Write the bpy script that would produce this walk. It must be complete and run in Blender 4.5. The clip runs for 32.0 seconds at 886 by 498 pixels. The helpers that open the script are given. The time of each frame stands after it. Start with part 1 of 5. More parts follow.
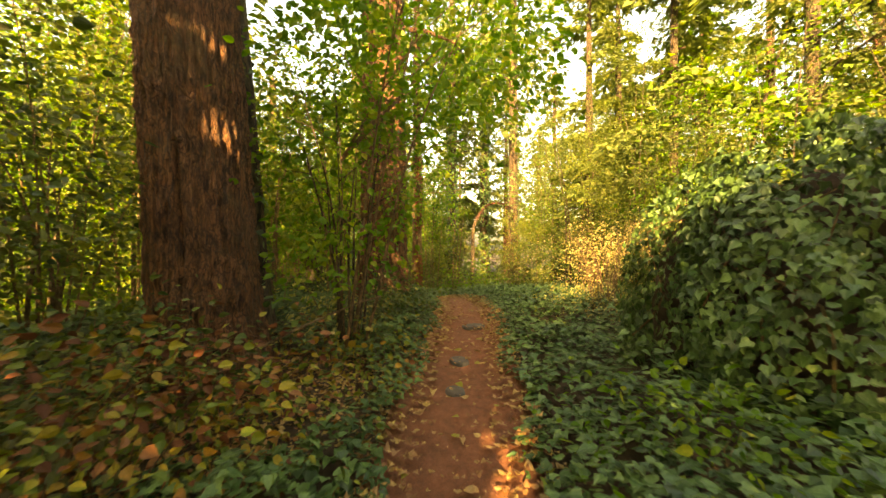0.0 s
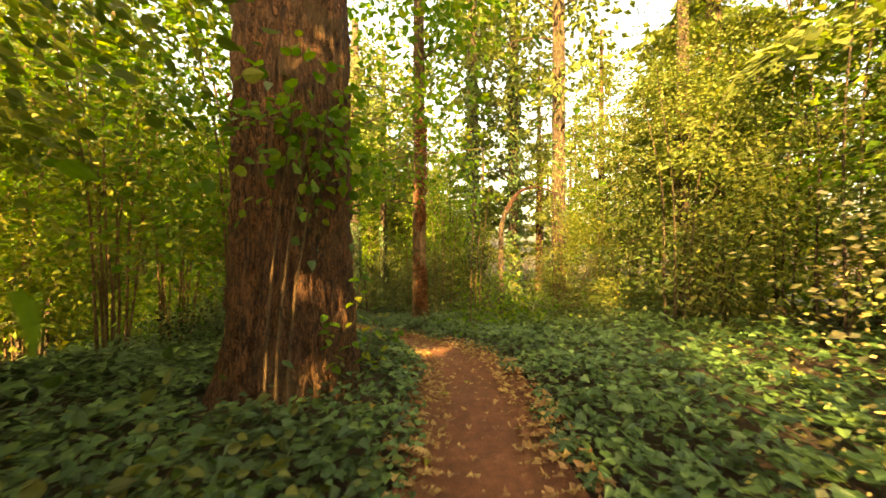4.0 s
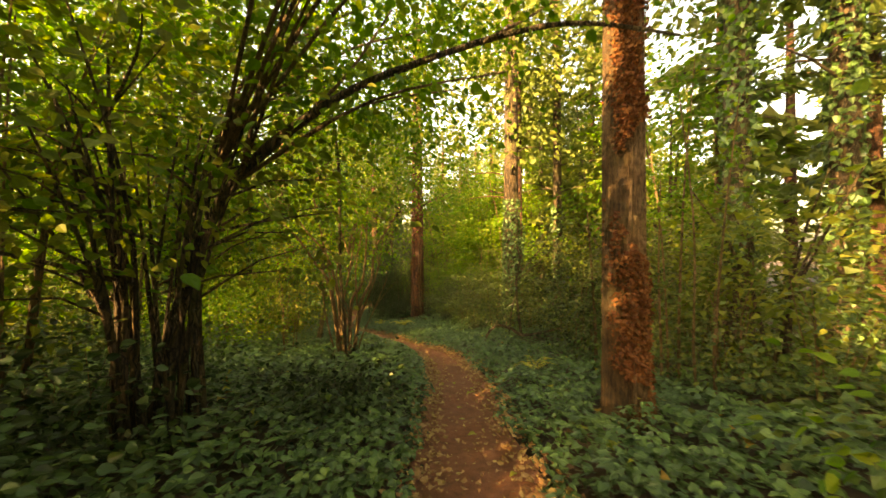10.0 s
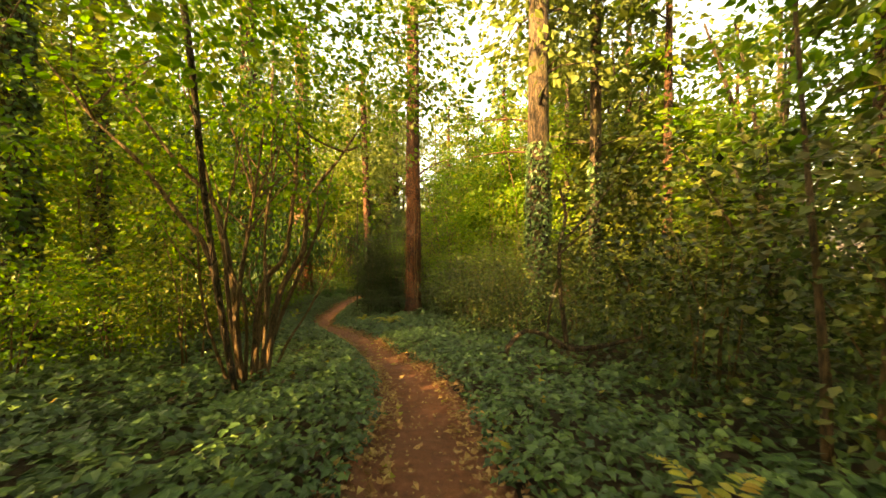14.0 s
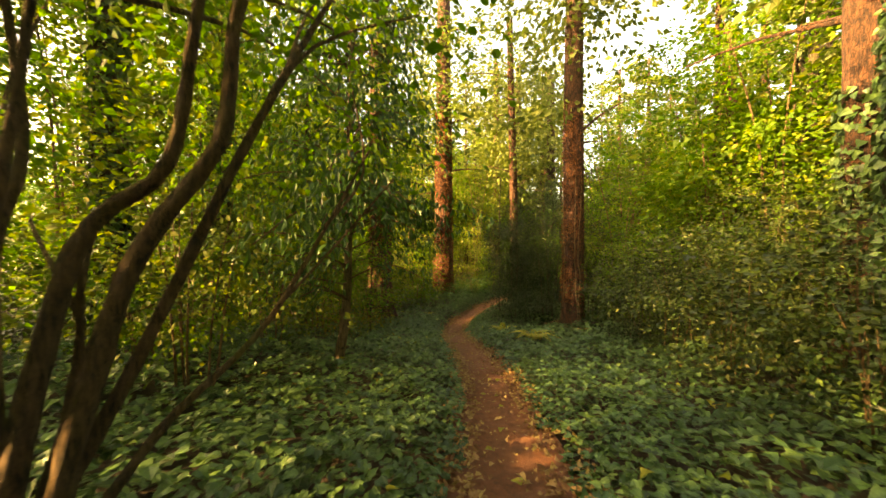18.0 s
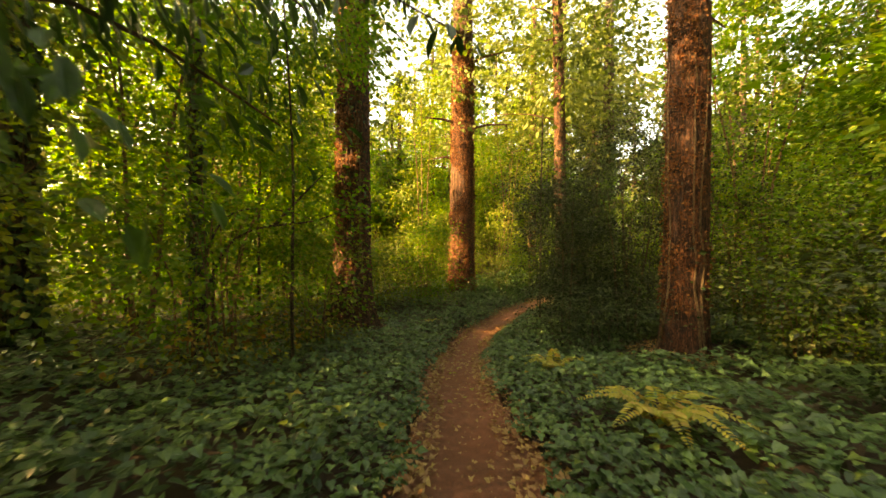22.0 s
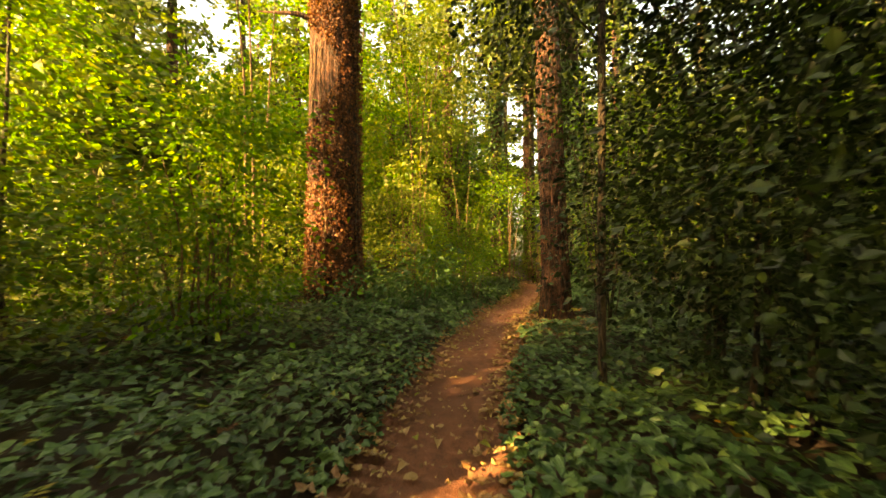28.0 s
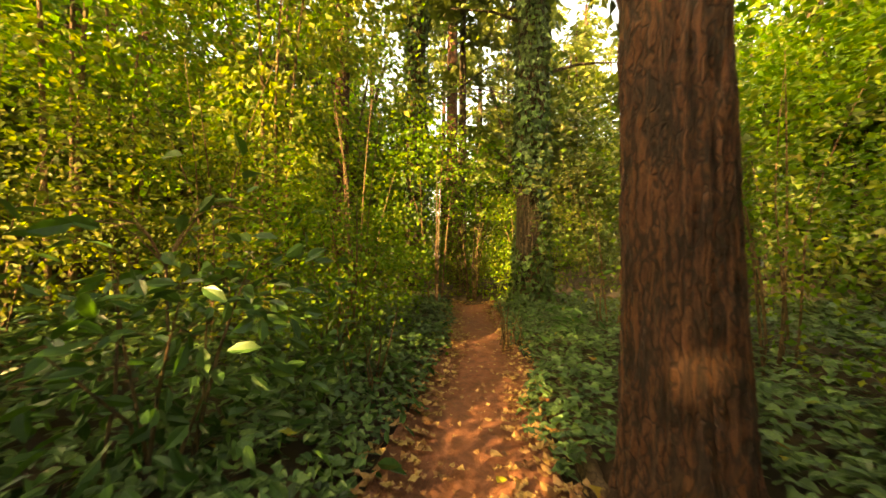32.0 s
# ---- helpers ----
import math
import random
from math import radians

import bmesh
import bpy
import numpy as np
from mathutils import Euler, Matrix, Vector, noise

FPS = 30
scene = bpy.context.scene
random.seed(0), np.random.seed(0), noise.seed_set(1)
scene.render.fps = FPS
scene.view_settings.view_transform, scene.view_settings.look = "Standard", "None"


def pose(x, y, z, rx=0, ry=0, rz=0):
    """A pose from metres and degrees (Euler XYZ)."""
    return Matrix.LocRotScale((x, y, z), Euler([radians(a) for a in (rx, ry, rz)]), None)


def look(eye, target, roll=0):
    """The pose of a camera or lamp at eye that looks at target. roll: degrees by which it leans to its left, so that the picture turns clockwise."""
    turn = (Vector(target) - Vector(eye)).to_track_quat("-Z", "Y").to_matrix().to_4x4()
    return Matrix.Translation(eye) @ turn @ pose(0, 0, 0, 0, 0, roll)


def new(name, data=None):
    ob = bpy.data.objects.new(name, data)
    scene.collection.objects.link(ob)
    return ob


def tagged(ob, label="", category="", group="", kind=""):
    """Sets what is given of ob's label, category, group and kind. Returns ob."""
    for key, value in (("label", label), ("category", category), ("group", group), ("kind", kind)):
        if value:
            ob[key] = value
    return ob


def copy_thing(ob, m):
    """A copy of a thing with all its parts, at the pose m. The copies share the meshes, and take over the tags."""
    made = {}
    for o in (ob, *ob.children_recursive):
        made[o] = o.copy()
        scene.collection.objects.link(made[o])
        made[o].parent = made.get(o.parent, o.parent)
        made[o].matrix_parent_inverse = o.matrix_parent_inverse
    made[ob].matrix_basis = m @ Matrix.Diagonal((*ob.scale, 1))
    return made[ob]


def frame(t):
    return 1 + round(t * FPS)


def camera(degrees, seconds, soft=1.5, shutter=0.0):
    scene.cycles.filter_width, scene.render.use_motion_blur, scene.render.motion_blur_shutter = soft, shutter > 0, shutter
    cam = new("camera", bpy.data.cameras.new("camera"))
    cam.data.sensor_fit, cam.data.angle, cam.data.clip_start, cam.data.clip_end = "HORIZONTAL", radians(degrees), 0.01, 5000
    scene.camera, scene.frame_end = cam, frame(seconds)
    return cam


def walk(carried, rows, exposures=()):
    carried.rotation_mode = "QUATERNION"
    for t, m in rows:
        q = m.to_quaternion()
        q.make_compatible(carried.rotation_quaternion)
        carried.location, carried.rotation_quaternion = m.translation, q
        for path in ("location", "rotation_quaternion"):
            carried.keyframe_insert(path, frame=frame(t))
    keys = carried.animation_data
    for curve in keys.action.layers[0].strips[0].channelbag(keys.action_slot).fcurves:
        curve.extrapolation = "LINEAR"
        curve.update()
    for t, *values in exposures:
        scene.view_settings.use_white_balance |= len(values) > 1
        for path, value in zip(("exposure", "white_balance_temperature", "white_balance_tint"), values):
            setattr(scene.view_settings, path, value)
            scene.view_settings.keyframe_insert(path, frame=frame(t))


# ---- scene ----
cam = camera(102.0, 32.0, soft=1.5, shutter=0.3)
PATH = [
    (0.0, 0.000, 0.000, 1.450, 0.00, 0.04, 0.00),
    (0.5, -0.062, 0.616, 1.441, -0.60, 0.24, -0.10),
    (1.0, -0.101, 1.293, 1.376, -0.60, 0.04, 0.00),
    (1.5, -0.134, 1.964, 1.360, 1.00, 0.24, 0.10),
    (2.0, -0.088, 2.619, 1.383, 1.10, 0.34, 0.20),
    (2.5, -0.029, 3.238, 1.462, 1.20, 0.34, 0.10),
    (4.5, 0.379, 5.908, 1.613, 5.72, 0.09, 0.00),
    (5.0, 0.410, 6.460, 1.635, 7.72, 0.19, -0.10),
    (5.5, 0.407, 7.128, 1.604, 8.62, 0.09, -0.10),
    (6.0, 0.413, 7.721, 1.637, 13.62, 0.29, 0.10),
    (6.5, 0.362, 8.330, 1.606, 19.32, -0.01, 0.20),
    (7.0, 0.356, 8.933, 1.596, 24.82, -0.01, 0.50),
    (7.5, 0.255, 9.504, 1.522, 29.32, -0.31, 0.40),
    (8.0, 0.140, 10.118, 1.470, 29.72, -0.21, 0.40),
    (8.5, 0.011, 10.654, 1.406, 30.02, -0.31, 0.10),
    (9.0, -0.262, 11.231, 1.311, 30.62, -0.31, 0.10),
    (9.5, -0.481, 11.801, 1.226, 31.02, -0.01, 0.10),
    (10.0, -0.770, 12.322, 1.120, 32.42, 0.09, 0.10),
    (10.5, -0.985, 12.850, 1.013, 35.92, 0.29, 0.30),
    (11.0, -1.294, 13.358, 0.885, 36.22, 0.19, 0.10),
    (11.5, -1.574, 13.890, 0.801, 36.32, 0.29, 0.20),
    (12.0, -1.782, 14.354, 0.791, 35.52, 0.49, 0.00),
    (12.5, -2.075, 14.810, 0.706, 32.42, 0.39, 0.00),
    (13.0, -2.321, 15.324, 0.610, 32.02, -0.31, 0.20),
    (13.5, -2.622, 15.854, 0.482, 32.52, -1.01, 0.20),
    (15.5, -3.604, 17.604, 0.240, 42.20, -0.08, 0.00),
    (16.0, -3.861, 18.000, 0.194, 46.90, -0.08, 0.10),
    (16.5, -4.231, 18.476, 0.088, 51.90, -0.48, 0.10),
    (17.0, -4.773, 18.938, -0.049, 54.70, -0.98, -0.10),
    (17.5, -5.310, 19.486, -0.155, 57.30, -0.98, 0.10),
    (18.0, -5.808, 19.946, -0.291, 58.30, -0.78, 0.00),
    (18.5, -6.316, 20.439, -0.367, 58.70, -0.68, 0.20),
    (19.0, -6.835, 20.922, -0.474, 59.30, -0.78, 0.10),
    (19.5, -7.408, 21.397, -0.595, 59.70, -0.68, 0.00),
    (20.0, -7.978, 21.914, -0.731, 60.20, -0.68, 0.00),
    (20.5, -8.638, 22.351, -0.913, 61.20, -0.78, -0.20),
    (21.0, -9.251, 22.870, -1.049, 62.80, -0.68, -0.10),
    (21.5, -9.910, 23.307, -1.171, 63.30, -0.88, -0.30),
    (22.0, -10.560, 23.732, -1.232, 63.50, -0.68, -0.30),
    (22.5, -11.221, 24.148, -1.308, 63.50, -0.58, -0.40),
    (23.0, -11.916, 24.511, -1.384, 63.90, -0.58, -0.40),
    (23.5, -12.555, 24.926, -1.506, 64.00, -0.58, -0.40),
    (24.0, -13.250, 25.289, -1.657, 63.90, -0.78, -0.50),
    (24.5, -13.932, 25.706, -1.748, 63.50, -0.78, -0.40),
    (25.0, -14.639, 26.038, -1.840, 62.10, -0.78, -0.60),
    (25.5, -15.375, 26.447, -1.931, 59.60, -0.68, -0.50),
    (27.5, -17.663, 28.002, -2.446, 47.71, 0.75, 0.00),
    (28.0, -18.200, 28.499, -2.443, 46.21, 0.75, 0.20),
    (28.5, -18.725, 28.935, -2.478, 43.81, 0.75, 0.00),
    (29.0, -19.230, 29.411, -2.469, 40.51, 0.85, 0.00),
    (29.5, -19.687, 29.911, -2.466, 36.21, 0.95, -0.30),
    (30.0, -20.168, 30.442, -2.444, 34.11, 0.95, -0.10),
    (30.5, -20.544, 31.003, -2.398, 33.61, 1.05, -0.20),
    (31.0, -20.990, 31.535, -2.396, 32.51, 0.95, -0.40),
    (31.5, -21.358, 32.115, -2.356, 31.91, 0.95, -0.20),
    (32.0, -21.765, 32.671, -2.347, 31.51, 0.65, -0.40),
]
EXPOSURE = [(0.0, 3.35, 18500, 12), (12.0, 3.3, 18500, 12), (18.0, 3.3, 18500, 12), (23.0, 3.5, 18500, 12), (25.0, 3.58, 18500, 12), (28.0, 3.47, 18500, 12), (29.5, 3.6, 18500, 12), (31.0, 3.66, 18500, 12), (32.0, 3.5, 18500, 12)]
walk(cam, [(t, pose(x, y, z, 90 + pitch, roll, yaw)) for t, x, y, z, yaw, pitch, roll in PATH], EXPOSURE)

# ---- light ----
SUN_WAY = Vector((-0.19, -1.0, 0.0)).normalized()
SUN_HEIGHT = radians(23)
TO_SUN = Vector((SUN_WAY.x * math.cos(SUN_HEIGHT), SUN_WAY.y * math.cos(SUN_HEIGHT), math.sin(SUN_HEIGHT)))
world = bpy.data.worlds.new("sky")
scene.world = world
world.use_nodes = True
wn = world.node_tree
sky = wn.nodes.new("ShaderNodeTexSky")
sky.sky_type, sky.sun_disc = "NISHITA", False
sky.sun_elevation, sky.sun_rotation = SUN_HEIGHT, math.atan2(SUN_WAY.x, SUN_WAY.y)
sky.air_density, sky.dust_density = 1.0, 5.0
wn.links.new(sky.outputs[0], wn.nodes["Background"].inputs[0])
wn.nodes["Background"].inputs[1].default_value = 0.14
sun = new("sun", bpy.data.lights.new("sun", "SUN"))
sun.data.energy, sun.data.angle, sun.data.color = 4.4, radians(0.6), (1.0, 0.76, 0.47)
sun.matrix_world = look(TO_SUN * 50, (0, 0, 0))


# ---- materials ----
def nodes_of(name):
    m = bpy.data.materials.new(name)
    m.use_nodes = True
    return m, m.node_tree, m.node_tree.nodes["Principled BSDF"]


def ramp(nt, fac, stops, interp="LINEAR"):
    r = nt.nodes.new("ShaderNodeValToRGB")
    r.color_ramp.interpolation = interp
    while len(r.color_ramp.elements) < len(stops):
        r.color_ramp.elements.new(0.5)
    for e, (p, c) in zip(r.color_ramp.elements, stops):
        e.position, e.color = p, (*c, 1)
    nt.links.new(fac, r.inputs[0])
    return r.outputs[0]


def noise_tex(nt, scale, detail=4.0, rough=0.6, stretch=(1, 1, 1), source="Object"):
    co = nt.nodes.new("ShaderNodeTexCoord")
    mp = nt.nodes.new("ShaderNodeMapping")
    mp.inputs["Scale"].default_value = stretch
    tx = nt.nodes.new("ShaderNodeTexNoise")
    tx.inputs["Scale"].default_value, tx.inputs["Detail"].default_value, tx.inputs["Roughness"].default_value = scale, detail, rough
    nt.links.new(co.outputs[source], mp.inputs[0])
    nt.links.new(mp.outputs[0], tx.inputs["Vector"])
    return tx.outputs["Fac"]


def mixed(nt, fac, a, b, mode="MIX"):
    m = nt.nodes.new("ShaderNodeMix")
    m.data_type, m.blend_type = "RGBA", mode
    for sock, v in ((m.inputs[0], fac), (m.inputs[6], a), (m.inputs[7], b)):
        if hasattr(v, "links"):
            nt.links.new(v, sock)
        else:
            sock.default_value = v if isinstance(v, float) else (*v, 1)
    return m.outputs[2]


def bumped(nt, bsdf, height, strength, distance):
    b = nt.nodes.new("ShaderNodeBump")
    b.inputs["Strength"].default_value, b.inputs["Distance"].default_value = strength, distance
    nt.links.new(height, b.inputs["Height"])
    nt.links.new(b.outputs[0], bsdf.inputs["Normal"])


def leaf_material(name, tones, rough=0.5, through_light=0.35, blotch=None, gloss=0.22):
    """Leaves: one tone for each leaf, blotches over a metre or so, and light that shines through the blade."""
    m, nt, bsdf = nodes_of(name)
    geo = nt.nodes.new("ShaderNodeNewGeometry")
    n = len(tones) - 1
    tone = ramp(nt, geo.outputs["Random Per Island"], [(i / n, c) for i, c in enumerate(tones)])
    patch = noise_tex(nt, 0.9, 2.0)
    grain = noise_tex(nt, 60.0, 3.0)
    tone = mixed(nt, ramp(nt, grain, [(0.3, (0, 0, 0)), (0.8, (0.5, 0.5, 0.5))]), tone, tuple(0.55 * v for v in tones[0]))
    if blotch:
        tone = mixed(nt, ramp(nt, patch, [(0.5, (0, 0, 0)), (0.68, (0.8, 0.8, 0.8))]), tone, blotch)
    nt.links.new(tone, bsdf.inputs["Base Color"])
    bsdf.inputs["Roughness"].default_value = rough
    bsdf.inputs["Specular IOR Level"].default_value = gloss
    tl = nt.nodes.new("ShaderNodeBsdfTranslucent")
    warm = mixed(nt, 1.0, tone, (0.86, 1.0, 0.42), "MULTIPLY")
    nt.links.new(warm, tl.inputs["Color"])
    ms = nt.nodes.new("ShaderNodeMixShader")
    ms.inputs[0].default_value = through_light
    nt.links.new(bsdf.outputs[0], ms.inputs[1])
    nt.links.new(tl.outputs[0], ms.inputs[2])
    nt.links.new(ms.outputs[0], nt.nodes["Material Output"].inputs[0])
    return m


def bark_material(name, dark, light, moss=None, scale=1.0, cracks=1.0):
    m, nt, bsdf = nodes_of(name)
    furrow = noise_tex(nt, 15.0 * scale, 7.0, 0.7, (1, 1, 0.18))
    fine = noise_tex(nt, 70.0 * scale, 6.0, 0.75, (1, 1, 0.4))
    flake = noise_tex(nt, 4.0 * scale, 3.0, 0.5)
    tone = ramp(nt, furrow, [(0.36, tuple(0.3 * v for v in dark)), (0.46, dark), (0.58, light)])
    tone = mixed(nt, ramp(nt, flake, [(0.40, (0, 0, 0)), (0.62, (0.45, 0.45, 0.45))]), tone, tuple(1.35 * v for v in light))
    tone = mixed(nt, ramp(nt, fine, [(0.35, (0.55, 0.55, 0.55)), (0.7, (0, 0, 0))]), tone, tuple(0.5 * v for v in dark))
    co, mp, vo = nt.nodes.new("ShaderNodeTexCoord"), nt.nodes.new("ShaderNodeMapping"), nt.nodes.new("ShaderNodeTexVoronoi")
    mp.inputs["Scale"].default_value = (1, 1, 0.085)
    vo.feature = "DISTANCE_TO_EDGE"
    vo.inputs["Scale"].default_value = 17.0 * scale
    warp = nt.nodes.new("ShaderNodeMix")
    warp.data_type, warp.blend_type = "RGBA", "ADD"
    warp.inputs[0].default_value = 0.10
    wob = nt.nodes.new("ShaderNodeTexNoise")
    wob.inputs["Scale"].default_value = 6.0
    nt.links.new(co.outputs["Object"], mp.inputs[0])
    nt.links.new(co.outputs["Object"], wob.inputs["Vector"])
    nt.links.new(mp.outputs[0], warp.inputs[6])
    nt.links.new(wob.outputs["Color"], warp.inputs[7])
    nt.links.new(warp.outputs[2], vo.inputs["Vector"])
    crack = ramp(nt, vo.outputs["Distance"], [(0.0, (cracks, cracks, cracks)), (0.13, (0, 0, 0))])
    tone = mixed(nt, crack, tone, tuple(0.28 * v for v in dark))
    if moss:
        tone = mixed(nt, ramp(nt, noise_tex(nt, 1.6, 5.0), [(0.52, (0, 0, 0)), (0.68, (0.7, 0.7, 0.7))]), tone, moss)
    nt.links.new(tone, bsdf.inputs["Base Color"])
    bsdf.inputs["Roughness"].default_value = 0.9
    add = nt.nodes.new("ShaderNodeMath")
    add.operation = "ADD"
    nt.links.new(furrow, add.inputs[0])
    nt.links.new(fine, add.inputs[1])
    sub = nt.nodes.new("ShaderNodeMath")
    sub.operation = "SUBTRACT"
    nt.links.new(add.outputs[0], sub.inputs[0])
    nt.links.new(crack, sub.inputs[1])
    bumped(nt, bsdf, sub.outputs[0], 1.0, 0.04)
    return m


BARK_RED = bark_material("bark_redbrown", (0.032, 0.013, 0.008), (0.200, 0.078, 0.042), scale=1.5, cracks=0.85)
BARK_WARM = bark_material("bark_warm_brown", (0.082, 0.033, 0.017), (0.330, 0.145, 0.070), moss=(0.13, 0.085, 0.042), scale=1.8, cracks=0.75)
BARK_BROWN = bark_material("bark_brown", (0.036, 0.024, 0.015), (0.150, 0.096, 0.056), moss=(0.10, 0.10, 0.035))
BARK_GREY = bark_material("bark_smooth", (0.060, 0.034, 0.017), (0.180, 0.104, 0.052), moss=(0.09, 0.085, 0.035), scale=2.2, cracks=0.4)
BARK_STEM = bark_material("bark_stem", (0.075, 0.046, 0.024), (0.26, 0.155, 0.080), moss=(0.12, 0.11, 0.04), scale=3.0, cracks=0.2)
BARK_PALE = bark_material("bark_pale", (0.11, 0.075, 0.042), (0.30, 0.215, 0.13), moss=(0.13, 0.12, 0.06), scale=2.0, cracks=0.15)
DEADWOOD = bark_material("dead_wood", (0.10, 0.062, 0.034), (0.28, 0.185, 0.11), scale=4.0, cracks=0.2)

IVY = leaf_material("ivy_leaf", [(0.012, 0.036, 0.013), (0.040, 0.106, 0.034), (0.072, 0.160, 0.052), (0.125, 0.225, 0.074), (0.026, 0.072, 0.024)],
                    rough=0.44, through_light=0.08, gloss=0.40, blotch=(0.030, 0.070, 0.026))
IVY_BRIGHT = leaf_material("ivy_leaf_yellowing", [(0.06, 0.12, 0.03), (0.14, 0.19, 0.035), (0.32, 0.28, 0.05), (0.30, 0.12, 0.04)], rough=0.42, through_light=0.25)
HAZEL = leaf_material("hazel_leaf", [(0.058, 0.150, 0.020), (0.085, 0.200, 0.030), (0.120, 0.250, 0.038), (0.175, 0.290, 0.045), (0.300, 0.320, 0.060)],
                      rough=0.5, through_light=0.58)
GOLD = leaf_material("golden_leaf", [(0.064, 0.112, 0.026), (0.112, 0.165, 0.036), (0.175, 0.220, 0.050), (0.290, 0.285, 0.075), (0.080, 0.135, 0.028)],
                     rough=0.5, through_light=0.50)
OLIVE = leaf_material("undergrowth_leaf", [(0.020, 0.052, 0.014), (0.048, 0.102, 0.026), (0.090, 0.152, 0.038), (0.180, 0.190, 0.058), (0.038, 0.080, 0.020)],
                      rough=0.45, through_light=0.30, gloss=0.3, blotch=(0.090, 0.075, 0.030))
HOLLY = leaf_material("holly_leaf", [(0.008, 0.020, 0.006), (0.018, 0.040, 0.011), (0.044, 0.076, 0.019), (0.012, 0.028, 0.008)], rough=0.36, through_light=0.08, gloss=0.25)
LAUREL = leaf_material("laurel_leaf", [(0.022, 0.074, 0.024), (0.040, 0.115, 0.034), (0.062, 0.155, 0.044), (0.030, 0.090, 0.028)], rough=0.34, through_light=0.30, gloss=0.35)
NEEDLE = leaf_material("conifer_needle", [(0.080, 0.120, 0.040), (0.132, 0.175, 0.056), (0.200, 0.230, 0.078), (0.108, 0.150, 0.048)], rough=0.55, through_light=0.45)
DRY = leaf_material("dry_leaf", [(0.08, 0.026, 0.014), (0.15, 0.050, 0.024), (0.22, 0.080, 0.036), (0.29, 0.130, 0.060), (0.10, 0.035, 0.018)], rough=0.6, through_light=0.15)
FALLEN = leaf_material("fallen_leaf", [(0.16, 0.070, 0.036), (0.26, 0.130, 0.066), (0.38, 0.230, 0.120), (0.46, 0.33, 0.14), (0.22, 0.10, 0.05)], rough=0.6, through_light=0.1)
PALE = leaf_material("withered_leaf", [(0.38, 0.30, 0.13), (0.50, 0.41, 0.20), (0.58, 0.50, 0.27), (0.32, 0.31, 0.10)], rough=0.6, through_light=0.3)
BRACKEN = leaf_material("bracken_frond", [(0.36, 0.38, 0.10), (0.52, 0.46, 0.15), (0.46, 0.29, 0.10), (0.30, 0.37, 0.09)], rough=0.55, through_light=0.4)


def soil_material(name, a, b, c, damp):
    m, nt, bsdf = nodes_of(name)
    wide, mid, fine = noise_tex(nt, 0.7, 4.0), noise_tex(nt, 9.0, 6.0, 0.7), noise_tex(nt, 85.0, 5.0, 0.7)
    tone = ramp(nt, mid, [(0.3, a), (0.55, b), (0.75, c)])
    tone = mixed(nt, ramp(nt, wide, [(0.45, (0, 0, 0)), (0.65, (0.6, 0.6, 0.6))]), tone, damp)
    tone = mixed(nt, ramp(nt, fine, [(0.3, (0.6, 0.6, 0.6)), (0.6, (0, 0, 0))]), tone, tuple(0.45 * v for v in a))
    nt.links.new(tone, bsdf.inputs["Base Color"])
    bsdf.inputs["Roughness"].default_value = 0.92
    add = nt.nodes.new("ShaderNodeMath")
    add.operation = "ADD"
    nt.links.new(mid, add.inputs[0])
    nt.links.new(fine, add.inputs[1])
    bumped(nt, bsdf, add.outputs[0], 0.8, 0.025)
    return m


SOIL = soil_material("forest_soil", (0.034, 0.019, 0.011), (0.058, 0.032, 0.018), (0.090, 0.052, 0.030), (0.026, 0.022, 0.012))
TRODDEN = soil_material("trodden_earth", (0.130, 0.046, 0.026), (0.245, 0.088, 0.048), (0.340, 0.145, 0.088), (0.150, 0.056, 0.031))
STONE = soil_material("grey_stone", (0.075, 0.072, 0.070), (0.105, 0.102, 0.10), (0.14, 0.136, 0.13), (0.10, 0.075, 0.055))

# ---- the lie of the land: the line of the path, x, y, z ----
LINE = [(0, -6, -0.02), (0, -2, 0.01), (0.02, 1, -0.01), (0.1, 2.6, -0.01), (0.25, 4.5, 0.11), (0.4, 6.2, 0.19), (0.42, 7.8, 0.19), (0.3, 9.6, 0.09),
        (-0.1, 11.2, -0.10), (-0.95, 13.2, -0.46), (-1.9, 14.6, -0.69), (-3, 16.3, -1.00), (-4.03, 17.86, -1.23), (-5.5, 19.75, -1.63), (-6.75, 20.95, -1.89),
        (-8.9, 22.65, -2.39), (-11.25, 24.2, -2.74), (-13.35, 25.4, -3.08), (-15.75, 26.6, -3.44), (-17.8, 27.9, -3.81), (-19.3, 29.2, -3.88), (-20.3, 30.5,
        -3.85), (-21.4, 32.2, -3.79), (-22.87, 34.78, -3.78), (-23.62, 36.62, -3.76), (-24.43, 38.27, -3.72), (-25.35, 39.83, -3.66), (-25.89, 40.86, -3.62)]


def smooth_line(points, step):
    """A Catmull-Rom curve through the points, about step apart."""
    p = np.array([points[0], *points, points[-1]], float)
    out = []
    for a, b, c, d in zip(p, p[1:], p[2:], p[3:]):
        n = max(1, int(np.linalg.norm(c - b) / step))
        for i in range(n):
            t = i / n
            out.append(0.5 * (2 * b + (c - a) * t + (2 * a - 5 * b + 4 * c - d) * t**2 + (3 * b - a - 3 * c + d) * t**3))
    return np.array([*out, p[-1]])


TRACK = smooth_line(LINE, 0.15)
TRACK_COARSE = TRACK[::4]


